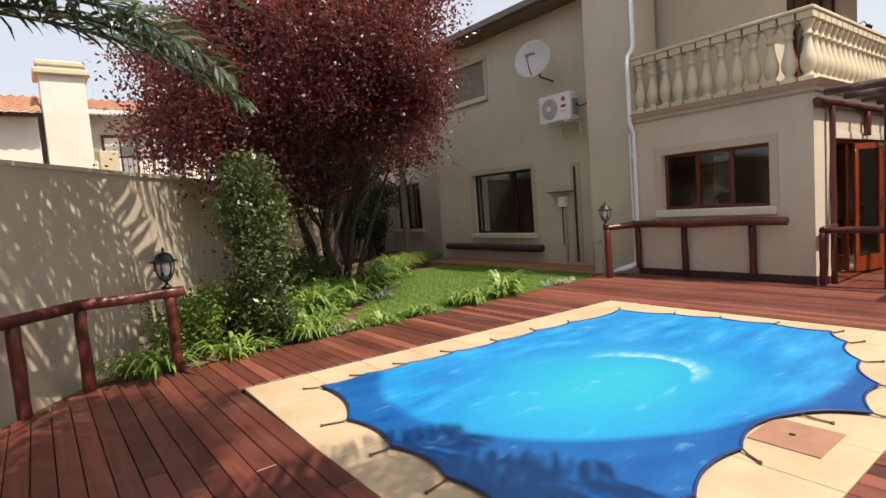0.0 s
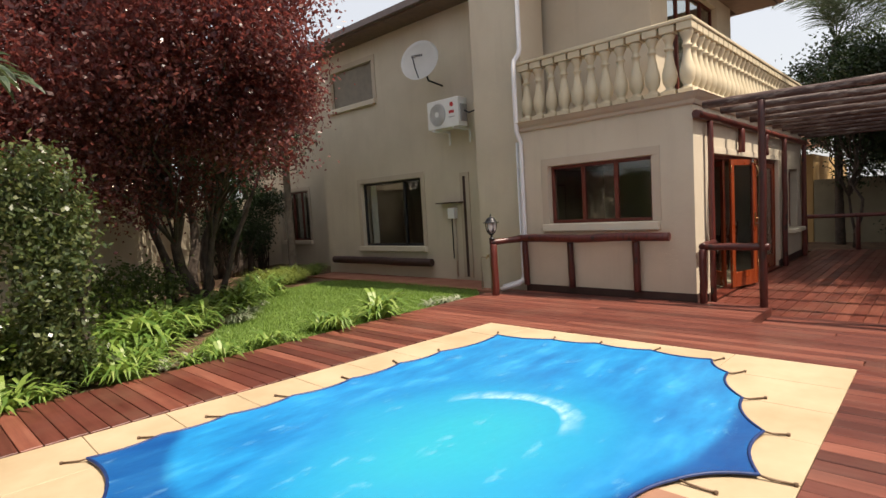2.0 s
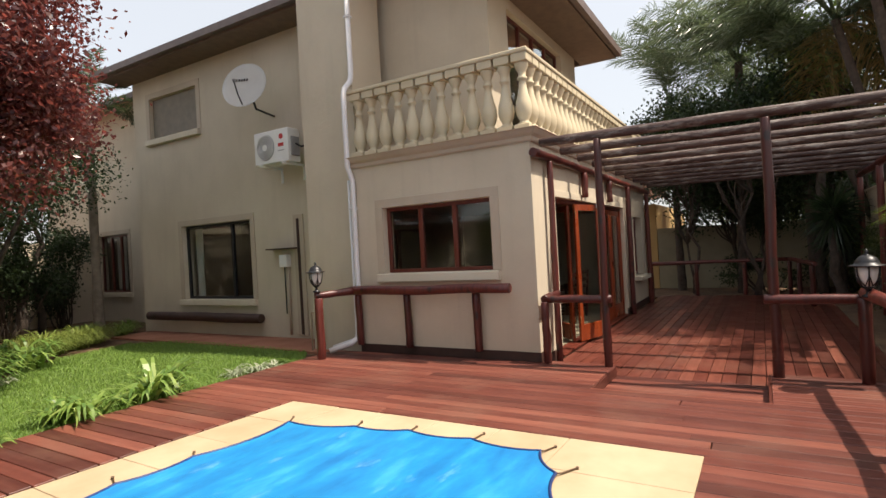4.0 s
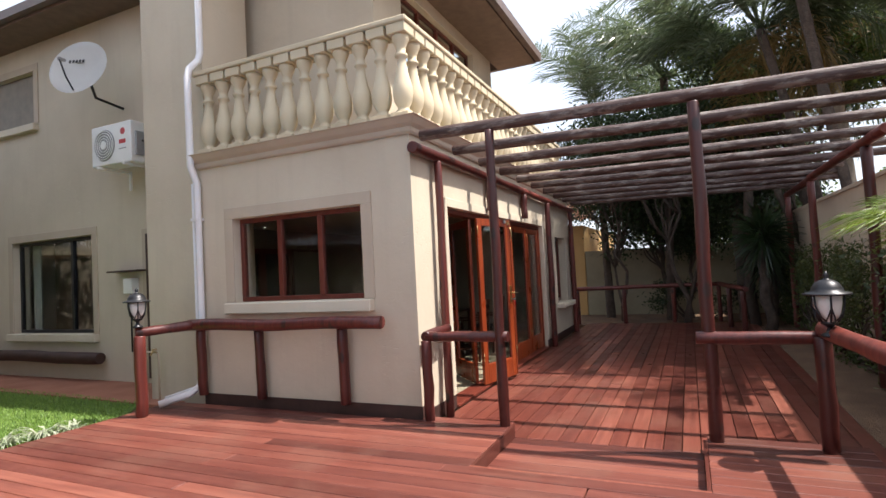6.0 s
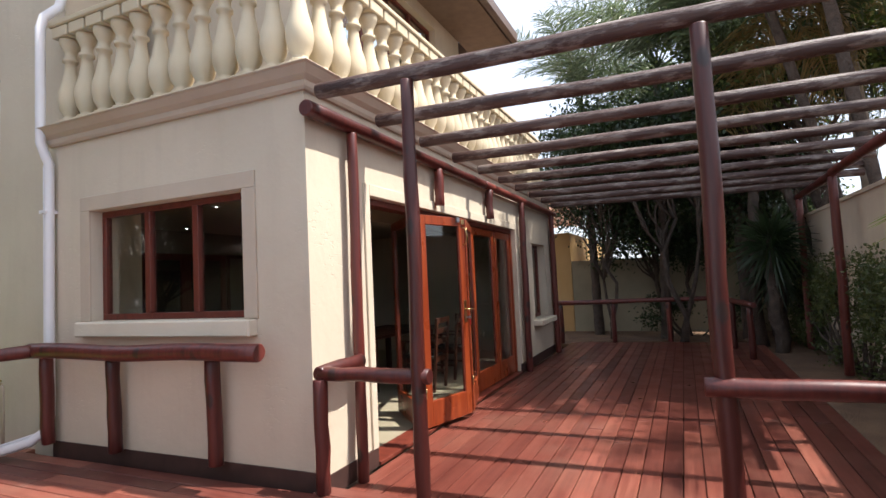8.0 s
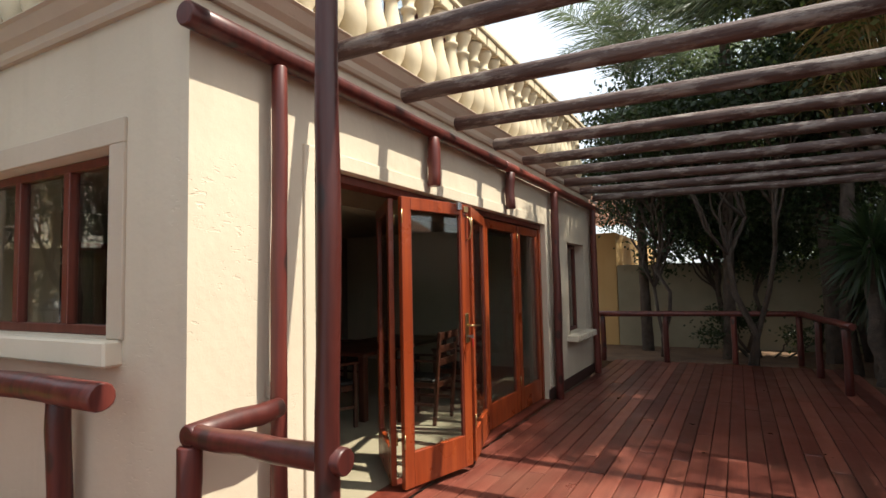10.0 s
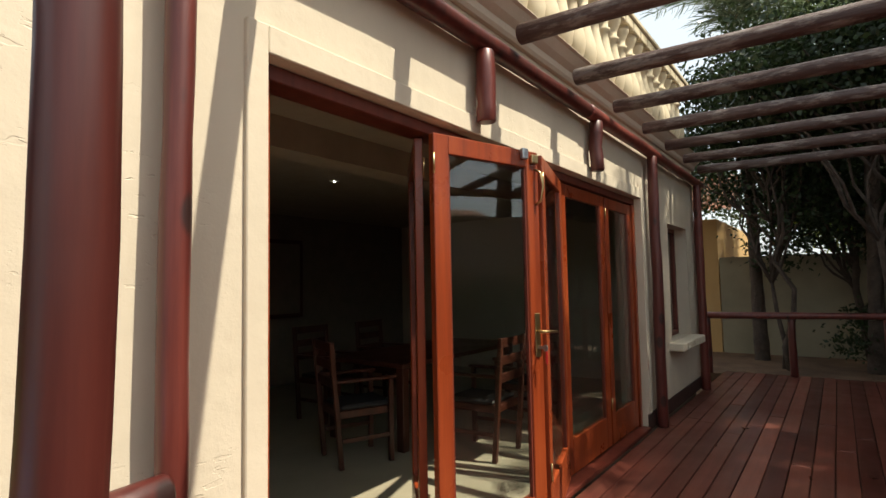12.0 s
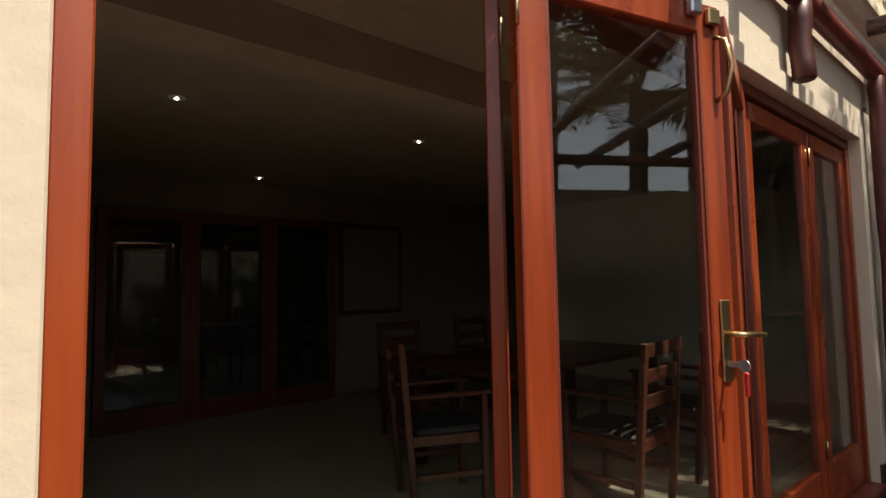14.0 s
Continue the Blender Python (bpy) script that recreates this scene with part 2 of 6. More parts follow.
flaking(RAFTER)
DOORWOOD = mat_wood("varnished_door", (0.12, 0.018, 0.006), (0.215, 0.036, 0.010), (0.30, 0.062, 0.016), 0.26, "z", 0.7, False)
DARKWOOD = mat_wood("dark_window_wood", (0.07, 0.014, 0.009), (0.12, 0.024, 0.014), (0.16, 0.038, 0.022), 0.35, "z", 0.7, False)
FASCIA = mat_plain("brown_fascia", (0.12, 0.085, 0.075), (0.16, 0.115, 0.10), 0.5)
SOFFIT = mat_plain("soffit_board", (0.13, 0.085, 0.06), (0.18, 0.12, 0.085), 0.6)
COPING = mat_plain("sandstone_coping", (0.38, 0.285, 0.175), (0.49, 0.38, 0.255), 0.75, 1.6, 40, 0.3, 0.004)
LID = mat_plain("terracotta_lid", (0.25, 0.125, 0.08), (0.33, 0.175, 0.115), 0.7)
COVER = mat_cover()
HEM = mat_plain("navy_hem", (0.006, 0.02, 0.10), (0.01, 0.04, 0.16), 0.5)
CLAMP = mat_plain("clamp_steel", (0.10, 0.06, 0.035), (0.16, 0.10, 0.06), 0.5, metal=0.3)
GLASS = mat_glass("window_glass")
WHITE = mat_plain("white_enamel", (0.72, 0.72, 0.70), (0.78, 0.78, 0.76), 0.35, 3, 30, 0.05)
PIPEW = mat_plain("white_pvc", (0.66, 0.65, 0.66), (0.74, 0.73, 0.74), 0.4, 3, 30, 0.05)
GREYP = mat_plain("grey_plastic", (0.25, 0.25, 0.25), (0.32, 0.32, 0.32), 0.5)
BLACKM = mat_plain("black_metal", (0.012, 0.013, 0.016), (0.03, 0.03, 0.034), 0.4, metal=0.4)
REDM = mat_plain("red_plastic", (0.45, 0.02, 0.02), (0.5, 0.03, 0.03), 0.3)
BRASS = mat_plain("worn_brass", (0.45, 0.33, 0.16), (0.55, 0.42, 0.22), 0.3, metal=1.0)
STEEL = mat_plain("zinc_steel", (0.45, 0.47, 0.5), (0.55, 0.57, 0.6), 0.35, metal=1.0)
FROST = mat_plain("lantern_milk_glass", (0.62, 0.62, 0.60), (0.7, 0.7, 0.68), 0.2, 8, 30, 0.03)
SOIL = mat_plain("garden_soil", (0.10, 0.055, 0.032), (0.19, 0.115, 0.065), 0.95, 2.5, 40, 0.8, 0.03)
REDEARTH = mat_plain("red_earth_paving", (0.27, 0.105, 0.06), (0.36, 0.16, 0.10), 0.85, 2, 30, 0.3)
GRASSG = mat_plain("lawn_ground", (0.08, 0.14, 0.03), (0.13, 0.21, 0.05), 0.95, 3, 90, 0.8, 0.02)
PALEHOUSE = mat_stucco("pale_house_plaster", (0.66, 0.62, 0.54), (0.74, 0.70, 0.62), 0.1)
TILES = mat_plain("clay_roof", (0.32, 0.15, 0.09), (0.46, 0.26, 0.17), 0.8, 3, 40, 0.3)
BARK = mat_plain("grey_brown_bark", (0.045, 0.033, 0.026), (0.10, 0.076, 0.06), 0.9, 8, 30, 0.9, 0.03)
PALEBARK = mat_plain("pale_palm_bark", (0.17, 0.14, 0.11), (0.28, 0.24, 0.19), 0.9, 6, 24, 0.7, 0.03)
OCHRE = mat_stucco("ochre_plaster", (0.50, 0.33, 0.14), (0.56, 0.38, 0.18), 0.2)
# wall paint darkened: the dim interior's shade is put into the colour
ROOMW_DIM = mat_plain("room_paint_darkened", (0.17, 0.145, 0.11), (0.21, 0.18, 0.135), 0.8)
ROOMC = mat_plain("ceiling_paint", (0.30, 0.25, 0.18), (0.35, 0.295, 0.215), 0.85)
ROOMT = mat_plain("room_tiles", (0.26, 0.23, 0.16), (0.33, 0.29, 0.21), 0.35, 2, 20, 0.05)
FURN = mat_wood("dining_wood", (0.035, 0.010, 0.006), (0.06, 0.017, 0.009), (0.10, 0.03, 0.014), 0.35, "z", 0.8, False)
SEAT_BACKING = mat_plain("black_seat_and_backing", (0.012, 0.012, 0.013), (0.025, 0.024, 0.024), 0.6)
CURTAIN = mat_plain("pale_curtain", (0.5, 0.48, 0.44), (0.58, 0.56, 0.52), 0.9)
PLUM = mat_leaf("plum_leaves", [(0.042, 0.019, 0.023), (0.065, 0.027, 0.031), (0.10, 0.04, 0.041), (0.19, 0.06, 0.048), (0.13, 0.08, 0.075)], (0.42, 0.09, 0.07), 0.3, 0.44)
GREENL = mat_leaf("shrub_leaves", [(0.035, 0.06, 0.022), (0.06, 0.105, 0.03), (0.10, 0.145, 0.04), (0.15, 0.18, 0.065)], (0.22, 0.31, 0.05))
DARKL = mat_leaf("dark_leaves", [(0.012, 0.025, 0.010), (0.022, 0.042, 0.016), (0.035, 0.06, 0.022)], (0.06, 0.11, 0.02), 0.4, 0.2)
LIMEL = mat_leaf("lime_leaves", [(0.09, 0.16, 0.03), (0.14, 0.22, 0.04), (0.19, 0.26, 0.05)], (0.32, 0.42, 0.06))
STRAP = mat_leaf("strap_leaves", [(0.08, 0.16, 0.04), (0.13, 0.23, 0.05), (0.21, 0.31, 0.07), (0.30, 0.39, 0.11)], (0.32, 0.46, 0.08), 0.35)
PALEST = mat_leaf("variegated_leaves", [(0.20, 0.26, 0.16), (0.34, 0.38, 0.26), (0.45, 0.46, 0.36)], (0.35, 0.4, 0.2), 0.4)
TUFT = mat_leaf("tuft_grass", [(0.10, 0.15, 0.03), (0.16, 0.21, 0.045), (0.22, 0.26, 0.06)], (0.36, 0.40, 0.08))
BLADES = mat_leaf("lawn_blades", [(0.12, 0.21, 0.045), (0.19, 0.31, 0.065), (0.26, 0.37, 0.085)], (0.30, 0.42, 0.08), 0.5)
PALML = mat_leaf("palm_leaflets", [(0.022, 0.036, 0.026), (0.05, 0.072, 0.05), (0.085, 0.115, 0.08), (0.15, 0.18, 0.14)], (0.26, 0.34, 0.15), 0.22, 0.3)
DATEL = mat_leaf("date_palm_leaflets", [(0.028, 0.05, 0.028), (0.045, 0.075, 0.038), (0.07, 0.10, 0.05)], (0.13, 0.18, 0.06), 0.35, 0.25)
OLIVEL = mat_leaf("olive_shrub_leaves", [(0.035, 0.055, 0.022), (0.06, 0.09, 0.035), (0.09, 0.12, 0.045), (0.17, 0.19, 0.08)], (0.22, 0.27, 0.06), 0.3)
DRYL = mat_leaf("dry_palm_leaflets", [(0.20, 0.15, 0.06), (0.30, 0.22, 0.09), (0.15, 0.13, 0.055)], (0.42, 0.31, 0.11), 0.6)


# ---- builders ----
def link(name, bm, material, parent=None, label="", smooth=False):
    me = bpy.data.meshes.new(name)
    bmesh.ops.recalc_face_normals(bm, faces=bm.faces)
    bm.to_mesh(me)
    bm.free()
    me.materials.append(material)
    if smooth:
        me.polygons.foreach_set("use_smooth", [True] * len(me.polygons))
    ob = new(name, me)
    ob.parent = parent
    return tagged(ob, label) if label else ob


def part(name, bm, material, parent, label="", smooth=False):
    return link(name, bm, material, parent, label, smooth)


def thing(name, at, label, category, group="", kind="", turn=0.0):
    ob = new(name)
    ob.empty_display_size = 0.1
    ob.matrix_basis = pose(*at, 0, 0, turn)
    return tagged(ob, label, category, group, kind)


def box(bm, x0, y0, z0, x1, y1, z1, bevel=0.0, m=None):
    r = bmesh.ops.create_cube(bm, size=1.0, matrix=Matrix.Translation(((x0 + x1) / 2, (y0 + y1) / 2, (z0 + z1) / 2)) @ Matrix.Diagonal((abs(x1 - x0), abs(y1 - y0), abs(z1 - z0), 1)))
    if bevel:
        edges = {e for v in r["verts"] for e in v.link_edges}
        r = bmesh.ops.bevel(bm, geom=list(edges), offset=bevel, segments=1, affect='EDGES')
    if m is not None:
        bmesh.ops.transform(bm, matrix=m, verts=r["verts"])
    return bm


def boxed(*a, **k):
    return box(bmesh.new(), *a, **k)


def tube(bm, pts, radii, sides=10, caps=True, wobble=0.0, seed=0):
    """A round bar along a line of points, with a radius at each."""
    pts = [Vector(p) for p in pts]
    rings = []
    for i, p in enumerate(pts):
        d = (pts[min(i + 1, len(pts) - 1)] - pts[max(i - 1, 0)]).normalized()
        a = d.orthogonal().normalized() if i == 0 else (a - d * a.dot(d)).normalized()
        b = d.cross(a)
        ring = []
        for k in range(sides):
            w = 2 * math.pi * k / sides
            r = radii[i] * (1 + wobble * noise.noise(Vector((math.cos(w) * 0.8 + seed * 3.1, math.sin(w) * 0.8, i * 0.55 + seed))))
            ring.append(bm.verts.new(p + a * math.cos(w) * r + b * math.sin(w) * r))
        rings.append(ring)
    for r0, r1 in zip(rings, rings[1:]):
        for k in range(sides):
            bm.faces.new((r0[k], r0[(k + 1) % sides], r1[(k + 1) % sides], r1[k])).smooth = True
    if caps:
        bm.faces.new(rings[0][::-1])
        bm.faces.new(rings[-1])
    return bm


def log(p0, p1, r, seed=0, n=9, taper=0.9, sides=14):
    """A debarked pole with slight bends, swellings and eased ends."""
    p0, p1 = Vector(p0), Vector(p1)
    side = (p1 - p0).orthogonal().normalized()
    up = (p1 - p0).normalized().cross(side)
    pts, radii = [], []
    for i in range(n):
        f = i / (n - 1)
        w = 0.14 * r * math.sin(math.pi * f)
        pts.append(p0.lerp(p1, f) + side * w * noise.noise(Vector((seed * 7.3, f * 3, 0))) * 2 + up * w * noise.noise(Vector((seed * 5.1, 9, f * 3))) * 2)
        radii.append(r * (1 - (1 - taper) * f) * (1 + 0.10 * noise.noise(Vector((seed * 2.7, f * 9, 4)))))
    d = (p1 - p0).normalized() * r * 0.12
    pts = [p0 - d * 0.2] + [p0 + d] + pts[1:-1] + [p1 - d, p1 + d * 0.2]
    radii = [radii[0] * 0.88] + [radii[0]] + radii[1:-1] + [radii[-1], radii[-1] * 0.88]
    return tube(bmesh.new(), pts, radii, sides, True, 0.10, seed)


def lathe(profile, sides=16):
    """Turned body from (radius, height) pairs."""
    return tube(bmesh.new(), [(0, 0, z) for r, z in profile], [r for r, z in profile], sides)


def holed(axis, at, thick, u0, u1, z0, z1, holes):
    """A wall slab across an axis from at to at + thick, with openings (u0, u1, z0, z1) right through it."""
    us = sorted({u0, u1, *[h[0] for h in holes], *[h[1] for h in holes]})
    zs = sorted({z0, z1, *[h[2] for h in holes], *[h[3] for h in holes]})
    solid = [[not any(h[0] <= (a + b) / 2 <= h[1] and h[2] <= (c + d) / 2 <= h[3] for h in holes) for c, d in zip(zs, zs[1:])] for a, b in zip(us, us[1:])]
    bm, cache = bmesh.new(), {}

    def v(s, u, z):
        key = (s, u, z)
        if key not in cache:
            w = at + thick * s
            cache[key] = bm.verts.new((w, u, z) if axis == "x" else (u, w, z))
        return cache[key]
    inside = lambda i, j: 0 <= i < len(us) - 1 and 0 <= j < len(zs) - 1 and solid[i][j]
    for i in range(len(us) - 1):
        for j in range(len(zs) - 1):
            if not solid[i][j]:
                continue
            a, b, c, d = us[i], us[i + 1], zs[j], zs[j + 1]
            for s in (0, 1):
                bm.faces.new((v(s, a, c), v(s, b, c), v(s, b, d), v(s, a, d)))
            for di, dj, q in ((-1, 0, ((a, c), (a, d))), (1, 0, ((b, c), (b, d))), (0, -1, ((a, c), (b, c))), (0, 1, ((a, d), (b, d)))):
                if not inside(i + di, j + dj):
                    bm.faces.new((v(0, *q[0]), v(0, *q[1]), v(1, *q[1]), v(1, *q[0])))
    return bm


def setting(name, bm, material, label="", category="wall", smooth=False):
    return tagged(link(name, bm, material, None, "", smooth), label, category, "", "structure")


def sheet(pts, z, depth=0.06):
    """A flat slab with the given outline, its top at z."""
    bm = bmesh.new()
    f = bm.faces.new([bm.verts.new((x, y, z)) for x, y in pts])
    r = bmesh.ops.extrude_face_region(bm, geom=[f])
    bmesh.ops.translate(bm, vec=(0, 0, -depth), verts=[g for g in r["geom"] if isinstance(g, bmesh.types.BMVert)])
    return bm


# ---- plan ----
WX, DY = 8.66, 2.57          # face of the window wall, face of the door wall
GX, GX2 = 9.56, 10.8         # faces of the garden walls
DECK, LOW, GARDEN = 0.02, -0.09, -0.05
TOPZ, CORN = 2.87, 2.985

# ---- ground ----
setting("ground", sheet([(-300, -300), (300, -300), (300, 300), (-300, 300)], -0.32, 0.2), SOIL, "bare brown earth around the houses", "ground")
setting("garden_soil", sheet([(-4, 0.5), (-4, 2.5), (8.8, 18.8), (10.9, 18.8), (10.9, 5.97), (-0.1, 5.97), (-0.7, 5.5)], GARDEN - 0.02, 0.2), SOIL, "dark garden bed soil between deck and wall", "ground")
setting("lawn", sheet([(2.9, 6.0), (3.3, 6.9), (4.0, 7.9), (4.8, 8.8), (5.8, 10.0), (6.8, 10.9), (8.2, 11.2), (8.75, 10.2), (8.7, 8.0), (8.6, 6.6), (7.9, 6.0)], GARDEN, 0.1), GRASSG, "short green garden lawn", "lawn")
setting("pavement_red", sheet([(8.55, 6.0), (8.6, 8.0), (8.62, 12.6), (GX + 0.1, 12.6), (GX + 0.1, 6.0)], GARDEN + 0.02, 0.1), REDEARTH, "red earth strip along the house wall", "pavement")
setting("bed_south", sheet([(-4, -2.2), (19.5, -2.2), (19.5, -0.95), (-4, -0.95)], -0.12, 0.2), SOIL, "shaded planting bed below the boundary wall", "ground")
setting("bed_east", sheet([(17.9, -2.2), (20.6, -2.2), (20.6, 9), (17.9, 9)], -0.14, 0.15), SOIL, "shaded planting bed past the deck", "ground")

# ---- house shell ----
WIN = (3.17, 4.95, 1.20, 2.18)
setting("wall_window", holed("x", WX, 0.25, DY, 5.5, -0.1, TOPZ, [WIN]), STUCCO, "beige stucco wall with a wide window", "wall")
DOOR_X0, DOOR_X1, DOOR_Z = 9.48, 13.80, 2.165
WIN5 = (14.86, 15.8, 0.66, 2.0)
setting("wall_door", holed("y", DY, 0.25, WX + 0.25, 16.3, -0.1, TOPZ, [(DOOR_X0, DOOR_X1, -0.1, DOOR_Z), WIN5]), STUCCO, "beige stucco wall with folding doors", "wall")
setting("wall_corner_fill", boxed(WX + 0.25, DY, TOPZ, 16.3, DY + 0.25, TOPZ + 0.02), STUCCO, "top of the door wall", "wall")
setting("wall_end", boxed(16.05, DY + 0.25, -0.1, 16.3, 9.0, TOPZ), STUCCO, "plain stucco end wall", "wall")
setting("wall_chimney", boxed(8.78, 5.5, -0.1, 9.558, 6.6, 8.2), STUCCO, "tall beige stucco chimney breast", "wall")
W2, W3, W4 = (8.97, 11.22, 0.715, 2.335), (10.47, 12.2, 4.41, 5.36), (15.62, 17.23, 0.775, 2.45)
setting("wall_garden", holed("x", GX, 0.25, 6.48, 12.6, -0.1, 5.98, [W2, W3]), STUCCO, "two-storey beige stucco garden wall", "wall")
setting("wall_step", boxed(GX, 12.6, -0.1, GX2 + 0.25, 12.85, 5.98), STUCCO, "stucco return of the garden wall", "wall")
setting("wall_garden_far", holed("x", GX2, 0.25, 12.85, 20.0, -0.1, 5.98, [W4]), STUCCO, "set-back beige stucco wall", "wall")
setting("wall_far_end", boxed(GX2, 20.0, -0.1, 16.0, 20.25, 5.9), STUCCO, "plain stucco end wall", "wall")
setting("wall_back", boxed(15.9, 9.0, -0.1, 16.15, 20.0, 5.9), STUCCO, "plain stucco back wall", "wall")
UX, UY = 9.75, 3.55
UPD = [(10.5, 13.3, 3.02, 5.45)]
setting("wall_upper_west", boxed(UX, UY, TOPZ, UX + 0.25, 6.4, 6.0), STUCCO, "beige stucco upper wall behind the balcony", "wall")
setting("wall_upper_south", holed("y", UY, 0.25, UX + 0.25, 14.3, TOPZ, 5.8, UPD), STUCCO, "beige stucco upper wall with timber doors", "wall")
setting("wall_upper_east", boxed(14.05, UY + 0.25, TOPZ, 14.3, 9.0, 5.8), STUCCO, "beige stucco upper end wall", "wall")
setting("baseboard_window", boxed(WX - 0.012, DY - 0.012, -0.08, WX + 0.1, 5.49, 0.13), PLINTH_GAP, "dark painted plinth strip", "baseboard")
setting("baseboard_door_a", boxed(WX + 0.11, DY - 0.012, -0.09, DOOR_X0 - 0.002, DY + 0.1, 0.06), PLINTH_GAP, "dark painted plinth strip", "baseboard")
setting("baseboard_door_b", boxed(DOOR_X1 + 0.002, DY - 0.012, -0.09, 16.29, DY + 0.1, 0.06), PLINTH_GAP, "dark painted plinth strip", "baseboard")

for nm, q in (("trim_door_left", (DOOR_X0 - 0.085, DOOR_X0 - 0.001, 0.061, DOOR_Z + 0.1)), ("trim_door_top", (DOOR_X0, DOOR_X1, DOOR_Z + 0.001, DOOR_Z + 0.1)), ("trim_door_right", (DOOR_X1 + 0.001, DOOR_X1 + 0.085, 0.061, DOOR_Z + 0.1))):
    setting(nm, boxed(q[0], DY - 0.02, q[2], q[1], DY + 0.02, q[3], bevel=0.004), STUCCO, "raised plaster band around the doors", "trim")

# balcony slab with a moulded edge, swept along two sides
def moulding(profile, path):
    bm, rows = bmesh.new(), []
    for i, p in enumerate(path):
        p = Vector(p)
        n0 = (p - Vector(path[i - 1])).normalized() if i else None
        n1 = (Vector(path[i + 1]) - p).normalized() if i < len(path) - 1 else None
        out = Vector((0, 0))
        for d in (n0, n1):
            if d is not None:
                out += Vector((d.y, -d.x))
        out = out / (1 + (n0.dot(n1) if n0 is not None and n1 is not None else 0)) if n0 is not None and n1 is not None else out
        rows.append([bm.verts.new((p.x + out.x * o, p.y + out.y * o, z)) for o, z in profile])
    for a, b in zip(rows, rows[1:]):
        for k in range(len(profile)):
            q = (k + 1) % len(profile)
            bm.faces.new((a[k], a[q], b[q], b[k]))
    bm.faces.new(rows[0])
    bm.faces.new(rows[-1][::-1])
    return bm


EDGE = [(-0.3, TOPZ - 0.04), (0.03, TOPZ - 0.04), (0.045, TOPZ - 0.02), (0.05, TOPZ + 0.02), (0.09, TOPZ + 0.05), (0.13, TOPZ + 0.10), (0.15, TOPZ + 0.11), (0.15, CORN), (-0.3, CORN)]
setting("trim_cornice", moulding(EDGE, [(16.3, DY), (WX, DY), (WX, 5.5)][::-1]), SURROUND, "moulded plaster balcony edge", "cornice")
setting("ceiling_balcony", boxed(WX + 0.3, DY + 0.3, 2.62, 15.75, 5.49, CORN - 0.03), SURROUND, "balcony slab over the room", "ceiling")

# roofs
def roof(name, x0, y0, x1, y1, z, slope, axis):
    bm = bmesh.new()
    t = 0.14
    if axis == "x":
        prof = [(x0, z), (x1, z + slope * (x1 - x0)), (x1, z + slope * (x1 - x0) + t), (x0, z + t)]
        ends = [[bm.verts.new((a, y, b)) for a, b in prof] for y in (y0, y1)]
    else:
        prof = [(y0, z), (y1, z + slope * (y1 - y0)), (y1, z + slope * (y1 - y0) + t), (y0, z + t)]
        ends = [[bm.verts.new((x, a, b)) for a, b in prof] for x in (x0, x1)]
    for k in range(4):
        bm.faces.new((ends[0][k], ends[0][(k + 1) % 4], ends[1][(k + 1) % 4], ends[1][k]))
    bm.faces.new(ends[0])
    bm.faces.new(ends[1][::-1])
    return setting(name, bm, TILES, "clay tile roof slope", "roof")


roof("roof_garden", 8.95, 6.3, 16.2, 13.2, 5.9, 0.32, "x")
roof("roof_garden_far", 10.25, 13.2, 16.2, 20.6, 5.9, 0.32, "x")
roof("roof_upper", 8.85, 2.75, 14.8, 9.0, 5.72, 0.3, "y")
setting("trim_eave_garden", boxed(8.83, 6.49, 5.88, 8.94, 13.25, 6.02), FASCIA, "brown gutter along the eave", "gutter")
setting("trim_eave_far", boxed(10.13, 13.26, 5.88, 10.24, 20.6, 6.02), FASCIA, "brown gutter along the eave", "gutter")
setting("trim_eave_upper", boxed(8.85, 2.63, 5.68, 14.92, 2.74, 5.84), FASCIA, "brown fascia along the eave", "fascia")
setting("trim_eave_upper_end", boxed(14.81, 2.75, 5.66, 14.92, 6.0, 5.87), FASCIA, "brown fascia at the roof end", "fascia")
setting("soffit_garden", boxed(8.95, 6.49, 5.84, GX, 13.2, 5.89), SOFFIT, "brown boarded soffit", "soffit")
setting("soffit_upper", boxed(8.85, 2.75, 5.65, 14.8, UY, 5.71), SOFFIT, "brown boarded soffit", "soffit")
setting("floor_upper", boxed(GX + 0.25, 6.5, 2.9, 15.9, 12.59, 3.1), ROOMW_DIM, "inner floor slab", "floor")
setting("floor_upper_far", boxed(GX2 + 0.25, 12.86, 2.9, 15.9, 19.9, 3.1), ROOMW_DIM, "inner floor slab", "floor")
# unseen inner walls, added so the garden windows look dark inside
setting("wall_darkening_garden", boxed(12.2, 7.81, -0.1, 12.35, 19.9, 2.89), ROOMW_DIM, "inner wall added to keep the window's inside dark", "wall")
setting("wall_darkening_cross", boxed(GX + 0.25, 7.81, -0.1, 12.19, 7.95, 2.89), ROOMW_DIM, "inner wall added to keep the window's inside dark", "wall")

